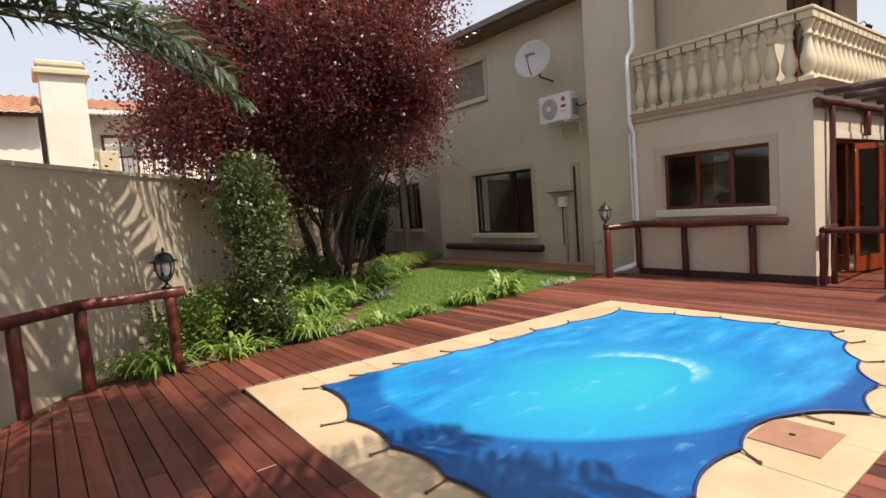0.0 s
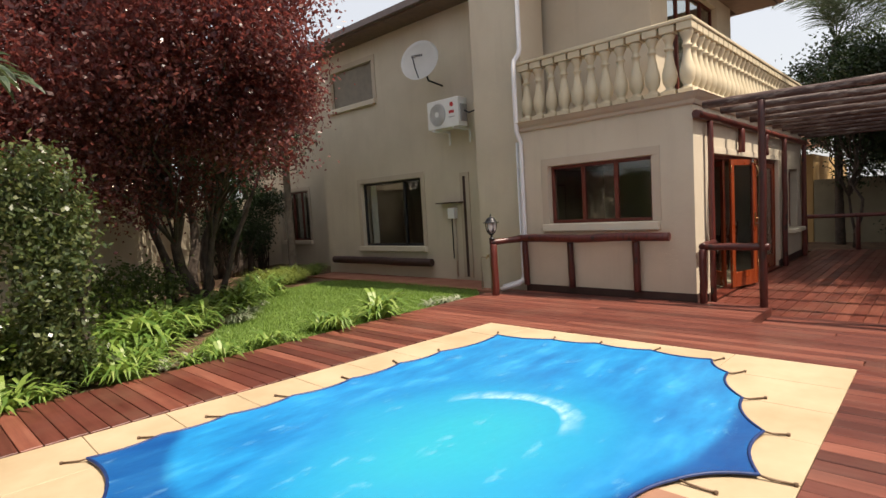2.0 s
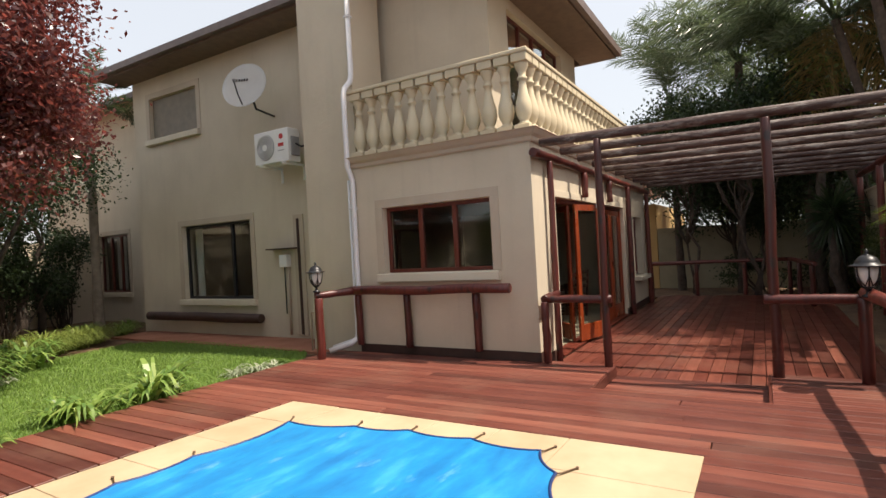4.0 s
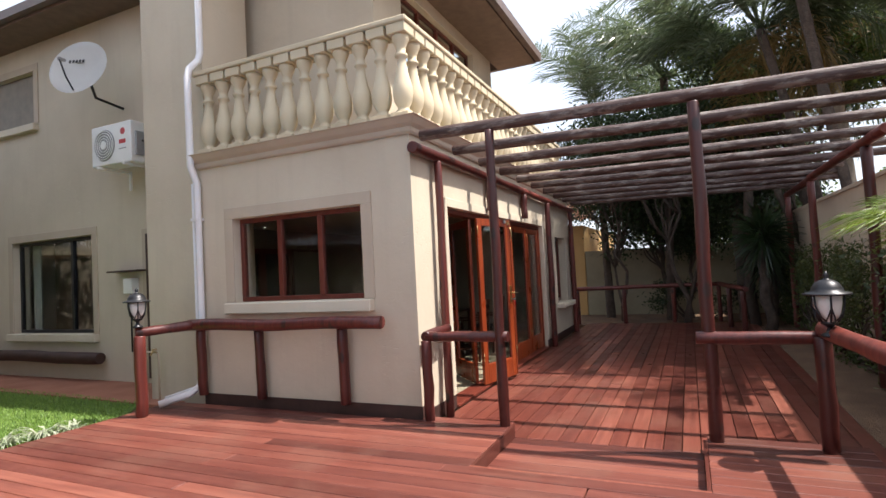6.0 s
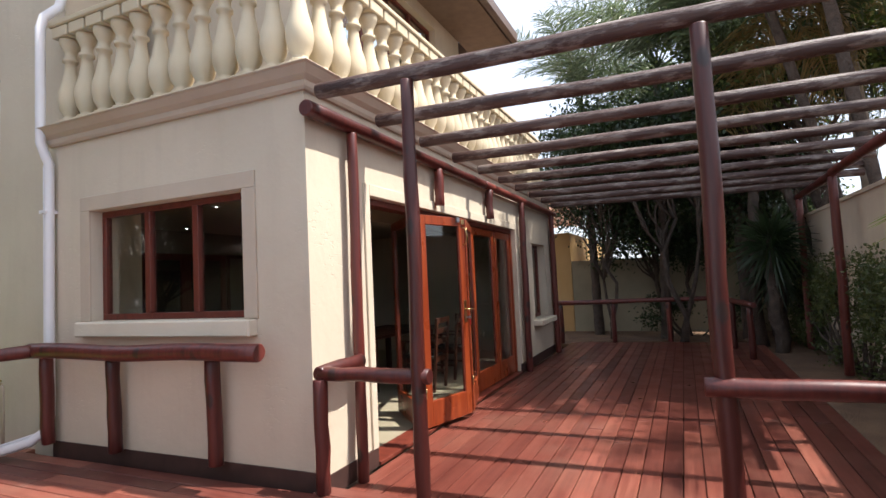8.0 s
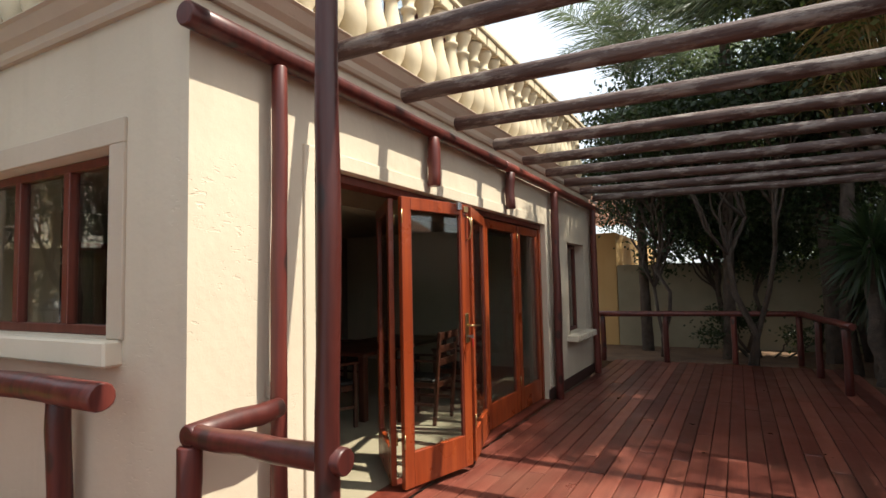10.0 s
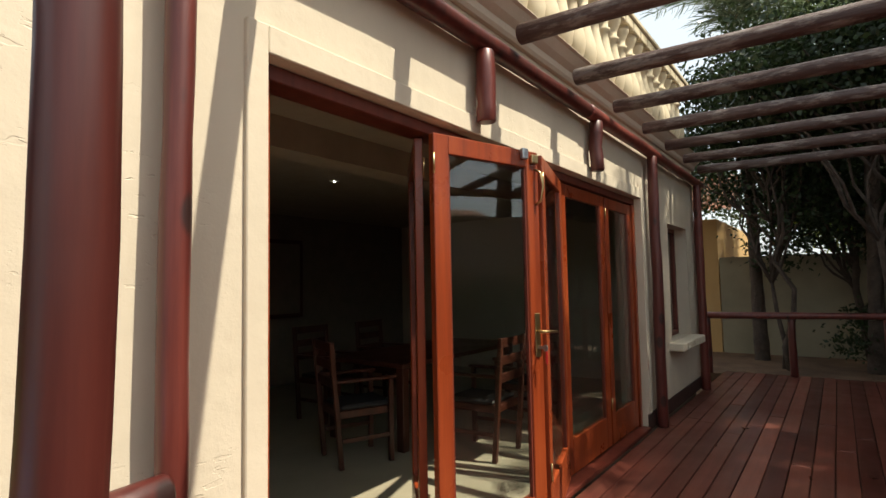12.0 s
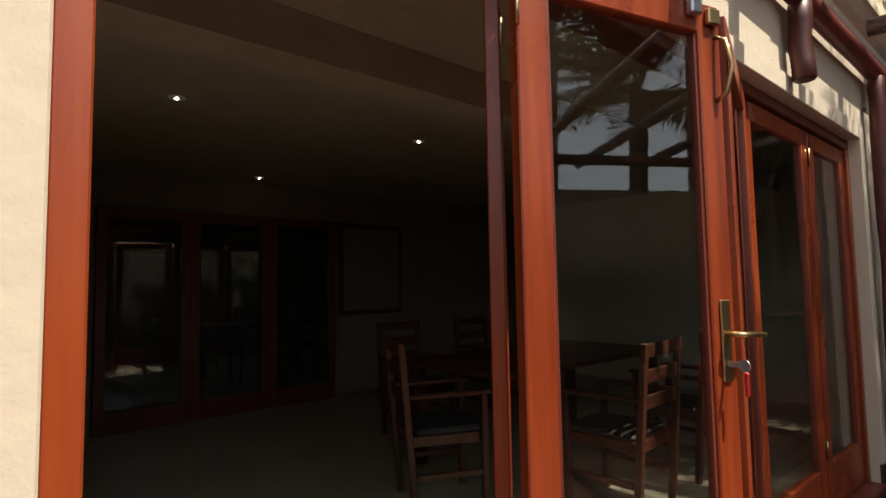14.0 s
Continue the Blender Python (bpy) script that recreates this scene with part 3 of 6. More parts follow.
# boundary walls
def slab_wall(name, a, b, thick, z0, z1, label, material=None):
    a, b = Vector((*a, 0)), Vector((*b, 0))
    d = (b - a).normalized()
    n = Vector((-d.y, d.x, 0)) * thick
    bm = bmesh.new()
    for (p, q, o0, o1, h0, h1) in ((a, b, 0.0, 1.0, z0, z1 - 0.05), (a, b, -0.12, 1.12, z1 - 0.05, z1)):
        lo = [bm.verts.new(v + Vector((0, 0, h0))) for v in (p + n * o0, q + n * o0, q + n * o1, p + n * o1)]
        hi = [bm.verts.new(v + Vector((0, 0, h1))) for v in (p + n * o0, q + n * o0, q + n * o1, p + n * o1)]
        bm.faces.new(lo[::-1])
        bm.faces.new(hi)
        for k in range(4):
            bm.faces.new((lo[k], lo[(k + 1) % 4], hi[(k + 1) % 4], hi[k]))
    return setting(name, bm, material or BWALL, label, "wall")


slab_wall("wall_boundary_north", (-5.4, 0.0), (8.8, 17.75), 0.2, -0.32, 2.31, "plastered boundary wall dappled by palm shade")
slab_wall("wall_boundary_link", (8.7, 17.6), (10.79, 17.6), 0.2, -0.32, 2.31, "plastered boundary wall between trees and house")
slab_wall("wall_boundary_south", (20.8, -2.2), (-5.6, -2.2), -0.2, -0.32, 2.33, "plastered boundary wall along the deck")
slab_wall("wall_boundary_east", (20.6, -2.2), (20.6, 2.96), -0.2, -0.32, 1.78, "boundary wall with deep shade put into its olive-brown plaster colour", OLIVEW_SHADED)
slab_wall("wall_boundary_west", (-5.4, 0.1), (-5.4, -2.2), 0.2, -0.32, 2.2, "plastered boundary wall")

# ---- room behind the doors ----
setting("floor_room", boxed(WX + 0.25, DY + 0.02, -0.2, 16.05, 5.5, -0.06), ROOMT, "pale beige tiled floor", "floor")
setting("floor_room_back", boxed(9.82, 5.501, -0.2, 16.05, 7.6, -0.06), ROOMT, "pale beige tiled floor", "floor")
setting("ceiling_room_back", boxed(9.82, 5.501, 2.42, 16.05, 7.6, 2.6), ROOMC, "plain painted ceiling", "ceiling")
setting("ceiling_room", boxed(WX + 0.25, DY + 0.25, 2.42, 16.05, 5.5, 2.6), ROOMC, "plain painted ceiling", "ceiling")
# these walls carry the darkened paint, so the room reads dim
setting("wall_room_back", boxed(9.82, 7.6, -0.2, 16.05, 7.8, 2.6), ROOMW_DIM, "room wall with the interior's shade put in its paint", "wall")
setting("wall_room_west", boxed(9.82, 6.49, -0.06, 9.9, 7.6, 2.42), ROOMW_DIM, "room wall with the interior's shade put in its paint", "wall")
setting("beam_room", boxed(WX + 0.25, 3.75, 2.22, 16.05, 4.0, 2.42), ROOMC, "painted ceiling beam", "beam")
setting("wall_room_nib", boxed(9.901, 7.3, -0.06, 10.15, 7.6, 2.42), ROOMW_DIM, "painted wall pier", "wall")


# ---- windows ----
def window(name, axis, at, hole, panes, material, surround=True, sill=True, depth=0.1, label=""):
    """A framed window set back in its opening, facing the lower side of the axis."""
    u0, u1, z0, z1 = hole
    root = thing(name, (0, 0, 0), label or "dark timber window with fixed panes", "window", "", "structure")

    def bx(a0, a1, b0, b1, c0, c1, bev=0.004):
        return boxed(a0, b0, c0, a1, b1, c1, bevel=bev) if axis == "x" else boxed(b0, a0, c0, b1, a1, c1, bevel=bev)
    f, d0, d1 = 0.055, at + depth, at + depth + 0.06
    g = 0.002
    part("window_frame", bx(d0, d1, u0 + g, u1 - g, z0 + g, z0 + f), material, root)
    part("window_frame", bx(d0, d1, u0 + g, u1 - g, z1 - f, z1 - g), material, root)
    part("window_frame", bx(d0, d1, u0 + g, u0 + f, z0 + f, z1 - f), material, root)
    part("window_frame", bx(d0, d1, u1 - f, u1 - g, z0 + f, z1 - f), material, root)
    edges = [u0 + f + (u1 - u0 - 2 * f) * p for p in panes]
    for e in edges[1:-1]:
        part("mullion", bx(d0 - 0.012, d1 - 0.012, e - 0.032, e + 0.032, z0 + f, z1 - f), material, root)
    for a, b in zip(edges, edges[1:]):
        p = part("pane", bx(d0 + 0.025, d0 + 0.031, a + 0.004, b - 0.004, z0 + f, z1 - f, 0), GLASS, root)
        p.visible_shadow = False
    if surround:
        s = 0.13
        for a, b, c, d in ((u0 - s, u1 + s, z1 + 0.001, z1 + s), (u0 - s, u0 - 0.001, z0, z1), (u1 + 0.001, u1 + s, z0, z1)):
            part("surround", bx(at - 0.018, at + 0.01, a, b, c, d), SURROUND, root)
    if sill:
        part("window_sill", bx(at - 0.09, at + 0.09, u0 - 0.11, u1 + 0.11, z0 - 0.13, z0 - 0.002, 0.012), SILL, root, "pale plaster sill")
    return root


window("window_1", "x", WX, WIN, (0, 0.33, 0.67, 1), DARKWOOD, label="wide red-brown timber window with three panes")
window("window_2", "x", GX, W2, (0, 0.3, 1), BLACKM, label="large dark ground-floor window with one sash")
window("window_3", "x", GX, W3, (0, 1), TAUPE, label="small upper window with taupe frame and lowered blind")
window("window_4", "x", GX2, W4, (0, 0.33, 0.67, 1), DARKWOOD, label="timber window in the set-back wall")
window("window_5", "y", DY, WIN5, (0, 0.5, 1), DARKWOOD, False, False, 0.14, label="narrow timber window beside the doors")
for i in range(7):
    p = link("brick_sill", boxed(14.72 + i * 0.165, DY - 0.16, 0.56, 14.72 + i * 0.165 + 0.15, DY + 0.13, 0.655, bevel=0.012), SILL)
    tagged(p, "pale painted brick of a window sill", "brick sill", "bricks of the window sill", "structure")
window("door_upper", "y", UY, UPD[0], (0, 0.25, 0.5, 0.75, 1), DARKWOOD, False, False, 0.1, label="timber balcony doors under the eave")

# curtain behind the garden window
bm = bmesh.new()
for k in range(16):
    a, b = 10.75 + k * 0.014, 10.75 + (k + 1) * 0.014
    va = [bm.verts.new((GX + 0.33 + 0.03 * math.sin(u * 60), u + 0.2, z)) for u in (a, b) for z in (-0.1, 2.3)]
    bm.faces.new((va[0], va[2], va[3], va[1]))
tagged(link("curtain", bm, CURTAIN), "pale hanging curtain behind a window", "curtain")

for ya, yb in ((15.72, 16.02), (16.28, 16.72)):
    bm = bmesh.new()
    for k in range(24):
        ca, cb = (bm.verts.new((GX2 + 0.3 + 0.025 * math.sin(k * 1.3 + q), ya + (yb - ya) * (k + q) / 24, 0.5)) for q in (0, 1))
        cc, cd = (bm.verts.new((GX2 + 0.3 + 0.025 * math.sin(k * 1.3 + q), ya + (yb - ya) * (k + q) / 24, 2.5)) for q in (0, 1))
        bm.faces.new((ca, cb, cd, cc))
    bmesh.ops.remove_doubles(bm, verts=bm.verts, dist=0.0005)
    bmesh.ops.solidify(bm, geom=list(bm.faces), thickness=0.004)
    tagged(link("curtain", bm, CURTAIN), "pale curtain gathered in a timber window", "curtain")
blind = tagged(link("blind", boxed(GX + 0.08, 10.475, 4.415, GX + 0.092, 12.195, 5.355), TAUPE), "taupe louvred screen closed over the upper window", "blind")
# ---- folding doors ----
frame_root = thing("door_frame", (0, 0, 0), "varnished timber frame of the folding doors", "door frame", "", "structure")
FY0, FY1 = DY + 0.05, DY + 0.18
part("jamb", boxed(DOOR_X0 + 0.002, FY0, -0.06, DOOR_X0 + 0.055, FY1, DOOR_Z - 0.06, bevel=0.004), DOORWOOD, frame_root)
part("jamb", boxed(DOOR_X1 - 0.055, FY0, -0.06, DOOR_X1 - 0.002, FY1, DOOR_Z - 0.06, bevel=0.004), DOORWOOD, frame_root)
part("head", boxed(DOOR_X0 + 0.002, FY0, DOOR_Z - 0.06, DOOR_X1 - 0.002, FY1, DOOR_Z - 0.002, bevel=0.004), DARKWOOD, frame_root)
part("threshold", boxed(DOOR_X0 + 0.002, DY - 0.03, -0.088, DOOR_X1 - 0.002, DY + 0.2, -0.055, bevel=0.004), DARKWOOD, frame_root)


def leaf(p, q, label, handle=False, swing=0):
    """A glazed door leaf standing from p to q in plan."""
    p, q = Vector((*p, 0)), Vector((*q, 0))
    w = (q - p).length
    a = math.degrees(math.atan2(q.y - p.y, q.x - p.x))
    root = thing("door_leaf", (p.x, p.y, -0.05), label, "door", "leaves of the folding doors", "", a)
    h, s, t = DOOR_Z - 0.02, 0.095, 0.042
    part("stile", boxed(0.002, -t / 2, 0.01, s, t / 2, h, bevel=0.004), DOORWOOD, root)
    part("stile", boxed(w - s, -t / 2, 0.01, w - 0.002, t / 2, h, bevel=0.004), DOORWOOD, root)
    part("top_rail", boxed(s, -t / 2, h - s, w - s, t / 2, h, bevel=0.004), DOORWOOD, root)
    part("bottom_rail", boxed(s, -t / 2, 0.01, w - s, t / 2, 0.26, bevel=0.004), DOORWOOD, root)
    for b in (boxed(s, -0.012, 0.26, s + 0.012, 0.012, h - s), boxed(w - s - 0.012, -0.012, 0.26, w - s, 0.012, h - s)):
        part("glazing_bead", b, DARKWOOD, root)
    g = part("pane", boxed(s + 0.001, -0.003, 0.261, w - s - 0.001, 0.003, h - s - 0.001), GLASS, root)
    g.visible_shadow = False
    for z in (0.3, h - 0.2):
        part("hinge", tube(bmesh.new(), [(0.0, -t / 2 - 0.004, z), (0.0, -t / 2 - 0.004, z + 0.1)], [0.006, 0.006], 8), BRASS, root, "brass hinge")
    if handle:
        x = w - s / 2
        hd = part("door_handle", boxed(x - 0.02, -t / 2 - 0.008, 1.0, x + 0.02, -t / 2 - 0.001, 1.24, bevel=0.003), BRASS, root, "worn brass lever handle on a long plate")
        lv = tube(bmesh.new(), [(x, -t / 2 - 0.008, 1.14), (x, -t / 2 - 0.05, 1.14), (x + 0.02, -t / 2 - 0.055, 1.14), (x + 0.11, -t / 2 - 0.05, 1.135)], [0.009, 0.009, 0.009, 0.007], 8)
        part("lever", lv, BRASS, hd)
        part("key", boxed(x - 0.003, -t / 2 - 0.045, 1.045, x + 0.003, -t / 2 - 0.008, 1.062), STEEL, hd, "steel key in the lock")
        part("key_bow", tube(bmesh.new(), [(x - 0.002, -t / 2 - 0.058, 1.053), (x + 0.002, -t / 2 - 0.058, 1.053)], [0.018, 0.018], 12), STEEL, hd)
        part("key_tag", boxed(x + 0.002, -t / 2 - 0.066, 0.965, x + 0.01, -t / 2 - 0.05, 1.035, bevel=0.004), REDM, hd, "red plastic key tag")
        pull = [(x + 0.02, -t / 2 - 0.001, h - 0.30), (x + 0.03, -t / 2 - 0.03, h - 0.28), (x + 0.035, -t / 2 - 0.045, h - 0.2), (x + 0.03, -t / 2 - 0.03, h - 0.12), (x + 0.02, -t / 2 - 0.001, h - 0.10)]
        part("pull_handle", tube(bmesh.new(), pull, [0.007] * 5, 8), BRASS, root, "bowed brass pull handle")
        part("bolt", boxed(x - 0.02, -t / 2 - 0.02, h - 0.07, x + 0.03, -t / 2 - 0.001, h - 0.02, bevel=0.004), BRASS, root, "brass slide bolt")
        part("bolt_plate", boxed(x - 0.10, -t / 2 - 0.028, h - 0.055, x - 0.055, -t / 2 - 0.001, h + 0.005, bevel=0.005), STEEL, root, "zinc bracket")
    return root


leaf((10.45, DY + 0.11), (11.03, DY + 0.64), "varnished glazed door leaf folded back into the room")
leaf((10.42, DY + 0.01), (11.14, DY - 0.19), "varnished glazed door leaf standing half open with key", True)
leaf((11.19, DY - 0.185), (12.04, DY + 0.07), "varnished glazed door leaf standing half open")
leaf((12.06, DY + 0.09), (12.98, DY + 0.09), "varnished glazed door leaf, closed")
leaf((13.0, DY + 0.09), (13.74, DY + 0.09), "varnished glazed door leaf, closed")

# ---- furniture inside ----
def chair(at, turn):
    c = thing("dining_chair", at, "dark-stained wooden dining armchair with black seat", "chair", "chairs in the dining room", "", turn)
    for x in (-0.22, 0.22):
        part("leg", boxed(x - 0.02, -0.23, 0, x + 0.02, -0.19, 0.66, bevel=0.005), FURN, c)
        part("leg", box(bmesh.new(), x - 0.02, 0.19, 0, x + 0.02, 0.23, 0.98, bevel=0.005, m=Matrix.Shear('XY', 4, (0, 0.08))), FURN, c)
        part("armrest", boxed(x - 0.028, -0.25, 0.66, x + 0.028, 0.25, 0.685, bevel=0.006), FURN, c)
        part("stretcher", boxed(x - 0.012, -0.19, 0.2, x + 0.012, 0.2, 0.23), FURN, c)
    part("seat_frame", boxed(-0.2, -0.23, 0.38, 0.2, 0.23, 0.44, bevel=0.004), FURN, c)
    part("seat", boxed(-0.205, -0.235, 0.44, 0.205, 0.2, 0.48, bevel=0.015), SEAT_BACKING, c, "black padded seat")
    for z in (0.62, 0.76, 0.9):
        part("back_slat", box(bmesh.new(), -0.2, 0.2, z, 0.2, 0.22, z + 0.075, bevel=0.004, m=Matrix.Shear('XY', 4, (0, 0.08))), FURN, c)
    return c


c0 = chair((11.6, 4.3, -0.06), 66)
for x, y, a in ((12.3, 3.5, 184), (13.2, 3.55, 178), (12.4, 5.55, 0), (13.3, 5.5, 4)):
    copy_thing(c0, pose(x, y, -0.06, 0, 0, a))
tb = thing("dining_table", (12.85, 4.5, -0.06), "dark-stained wooden dining table", "table")
part("tabletop", boxed(-1.0, -0.5, 0.71, 1.0, 0.5, 0.75, bevel=0.008), FURN, tb)
for x in (-0.92, 0.92):
    for y in (-0.42, 0.42):
        part("leg", boxed(x - 0.04, y - 0.04, 0, x + 0.04, y + 0.04, 0.71, bevel=0.006), FURN, tb)
inner = thing("door_inner", (10.2, 7.55, -0.06), "dark glazed sliding doors at the room's back", "door", "", "structure")
for i in range(3):
    x = i * 0.82
    for a in (boxed(x, -0.05, 0, x + 0.09, 0, 2.1, bevel=0.004), boxed(x + 0.73, -0.05, 0, x + 0.82, 0, 2.1, bevel=0.004), boxed(x + 0.09, -0.05, 2.0, x + 0.73, 0, 2.1), boxed(x + 0.09, -0.05, 0, x + 0.73, 0, 0.2)):
        part("door_rail", a, DARKWOOD, inner)
    part("pane", boxed(x + 0.092, -0.028, 0.2, x + 0.728, -0.022, 2.0), GLASS, inner)
# black sheet stands in for the darkness behind the glass
part("shade_backing", boxed(0, -0.004, 0, 2.46, -0.001, 2.1), SEAT_BACKING, inner)
art = thing("wall_panel", (12.75, 7.59, 0.9), "framed dark panel on the room wall", "picture")
part("frame", boxed(0, -0.03, 0, 0.95, 0, 1.15, bevel=0.005), FURN, art)
part("panel", boxed(0.06, -0.034, 0.06, 0.89, -0.031, 1.09), ROOMW_DIM, art)
GLOW = mat_glowing("downlight_glow", (1.0, 0.95, 0.85), 14)
for x, y in ((10.28, 5.17), (12.07, 5.07), (11.6, 7.2)):
    d = thing("downlight", (x, y, 2.42), "small lit recessed ceiling downlight", "downlight", "downlights in the room")
    part("rim", lathe([(0.05, -0.001), (0.05, -0.006), (0.035, -0.008)], 16), WHITE, d)
    part("bulb", lathe([(0.010, -0.009), (0.010, -0.012)], 12), GLOW, d, "glowing bulb")

# ---- balcony balustrade ----
bal = thing("balustrade", (WX, DY, CORN), "cream cast-stone balustrade around the balcony", "balustrade")
PROFILE = [(0.088, 0.0), (0.088, 0.02), (0.058, 0.035), (0.06, 0.06), (0.092, 0.12), (0.106, 0.20), (0.10, 0.28), (0.07, 0.39), (0.051, 0.50), (0.046, 0.575), (0.066, 0.585), (0.066, 0.612), (0.046, 0.625), (0.052, 0.68), (0.08, 0.74), (0.09, 0.765), (0.09, 0.80)]
SPOTS = [(0.08, 0.08)] + [(0.08, 0.326 + 0.246 * i) for i in range(11)] + [(0.326 + 0.246 * i, 0.08) for i in range(29)]
baluster, cap = lathe(PROFILE, 16), boxed(-0.107, -0.107, 0, 0.107, 0.107, 0.105, bevel=0.008)
one = part("baluster", baluster, CREAM, bal)
cap_block, foot_block = part("cap_block", cap, CREAM, bal), part("foot_block", boxed(-0.105, -0.105, 0, 0.105, 0.105, 0.078, bevel=0.008), CREAM, bal)
for src, z in ((one, 0.08), (cap_block, 0.881), (foot_block, 0.002)):
    for k, (x, y) in enumerate(SPOTS):
        o = src if k == 0 else src.copy()
        if k:
            scene.collection.objects.link(o)
        o.location = (x, y, z)
part("top_rail", boxed(-0.045, -0.045, 0.988, 0.205, 2.93, 1.045, bevel=0.012), CREAM, bal)
part("top_rail", boxed(0.206, -0.045, 0.988, 7.6, 0.205, 1.045, bevel=0.012), CREAM, bal)

# ---- pergola ----
perg = thing("pergola", (0, 0, LOW), "dark-stained round-pole pergola over the deck", "pergola")
RZ, RY0, RY1 = 2.87, 2.42, -2.05
for k in range(10):
    x = 8.65 + 0.815 * k
    part("rafter", log((x - 0.02, RY0, RZ), (x + 0.04, RY1 - 0.15 * (k % 3), RZ - 0.07), 0.056, 11 + k, 14, 0.95), RAFTER, perg)
part("wall_plate", log((8.58, DY - 0.07, 2.76), (12.3, DY - 0.07, 2.75), 0.058, 31, 14, 0.95), POLE, perg)
part("wall_plate", log((12.3, DY - 0.075, 2.75), (16.5, DY - 0.07, 2.74), 0.055, 32, 14, 0.95), POLE, perg)
part("outer_plate", log((10.6, -1.76, 2.72), (14.3, -1.76, 2.72), 0.06, 33, 12, 0.95), POLE, perg)
part("outer_plate", log((14.3, -1.8, 2.72), (17.6, -1.84, 2.72), 0.06, 34, 12, 0.95), POLE, perg)
for s, (x, y, r, top) in enumerate(((9.125, DY - 0.085, 0.044, 2.7), (14.0, DY - 0.085, 0.055, 2.7), (16.16, DY - 0.085, 0.055, 2.7), (8.605, 1.71, 0.048, 2.81), (8.62, 0.0, 0.052, 2.77), (11.3, -1.76, 0.06, 2.66), (14.3, -1.76, 0.06, 2.66), (16.95, -1.82, 0.06, 2.66))):
    part("post", log((x, y, 0.003), (x + 0.01, y, top), r, 50 + s, 14, 0.92), POLE, perg)
for x in (10.8, 12.45):
    part("stub", log((x, DY - 0.08, 2.31), (x, DY - 0.08, 2.7), 0.052, int(x * 10), 5, 1.0), POLE, perg)

# ---- fences ----
def lantern(at, label):
    r = thing("lantern", at, label, "lantern", "lanterns on the fence posts")
    part("base", lathe([(0.055, 0), (0.055, 0.012), (0.022, 0.03), (0.016, 0.06), (0.03, 0.075), (0.05, 0.085), (0.05, 0.1)], 14), BLACKM, r)
    g = part("glass", lathe([(0.05, 0.1), (0.078, 0.16), (0.09, 0.22), (0.093, 0.285)], 6), FROST, r, "milky glass body")
    g.visible_shadow = False
    for k in range(6):
        a, b = 2 * math.pi * k / 6, 2 * math.pi * (k + 0.5) / 6
        c, s, u, v = math.cos(a), math.sin(a), math.cos(b), math.sin(b)
        part("bar", tube(bmesh.new(), [(0.053 * c, 0.053 * s, 0.1), (0.081 * c, 0.081 * s, 0.16), (0.094 * c, 0.094 * s, 0.22), (0.097 * c, 0.097 * s, 0.285)], [0.007] * 4, 6), BLACKM, r)
        for q in (k, k + 1):
            e = 2 * math.pi * q / 6
            part("tracery", tube(bmesh.new(), [(0.05 * u, 0.05 * v, 0.105), (0.075 * math.cos((e + b) / 2), 0.075 * math.sin((e + b) / 2), 0.135), (0.092 * math.cos(e), 0.092 * math.sin(e), 0.2)], [0.005] * 3, 5), BLACKM, r)
    part("cap", lathe([(0.05, 0.276), (0.138, 0.281), (0.142, 0.287), (0.138, 0.293), (0.098, 0.302), (0.092, 0.325), (0.07, 0.36), (0.04, 0.378), (0.022, 0.384), (0.012, 0.395), (0.02, 0.408), (0.012, 0.422), (0.004, 0.44)], 16), BLACKM, r)
    return r


def fence(name, posts, rail, label, z=DECK, top=0.86, r=0.058):
    f = thing(name, (0, 0, z), label, "fence")
    for i, (x, y) in enumerate(posts):
        part("post", log((x, y, 0.002), (x, y, top - 0.05), r, 70 + i + len(posts) * 3, 6, 0.97), POLE, f)
    for i, (p, q) in enumerate(zip(rail, rail[1:])):
        part("rail", log((*p, top), (*q, top), r, 90 + i + len(rail), 9, 0.97), POLE, f)
    return f


fence("fence", [(-1.75, 4.5), (-1.2, 5.0), (-0.68, 5.5), (-0.17, 5.95), (0.64, 5.95)], [(-1.85, 4.4), (-0.17, 5.95), (0.78, 5.95)], "dark-stained round-pole fence at the deck edge")
lantern((0.62, 5.95, DECK + 0.915), "black iron lantern on a fence post")
bar = thing("bar_rail", (0, 0, DECK), "dark-stained round-pole bar counter below the window", "bar counter")
part("top_pole", log((7.94, 5.72, 0.92), (8.46, 5.4, 0.945), 0.055, 201, 7, 1.0), POLE, bar)
part("top_pole", log((8.46, 5.5, 0.945), (8.46, 2.86, 0.955), 0.068, 202, 12, 1.0), POLE, bar)
part("corner_post", log((7.95, 5.66, 0.002), (7.95, 5.66, 0.88), 0.062, 203, 6, 1.0), POLE, bar)
for y in (5.42, 4.52, 3.4):
    part("post", log((8.57, y, 0.11), (8.55, y, 0.9), 0.055, int(204 + y * 10), 6, 1.0), POLE, bar)
lantern((7.95, 5.69, DECK + 0.975), "black iron lantern on a fence post")
gate = thing("gate_rail", (0, 0, DECK), "short dark-stained pole rail at the deck step", "rail")
part("rail", log((8.62, 2.47, 0.80), (8.62, 1.64, 0.80), 0.05, 221, 6, 1.0), POLE, gate)
part("rail", log((8.58, 2.46, 0.80), (9.1, 2.45, 0.82), 0.05, 222, 5, 1.0), POLE, gate)
part("post", log((8.6, 2.46, 0.002), (8.6, 2.46, 0.76), 0.05, 223, 6, 1.0), POLE, gate)
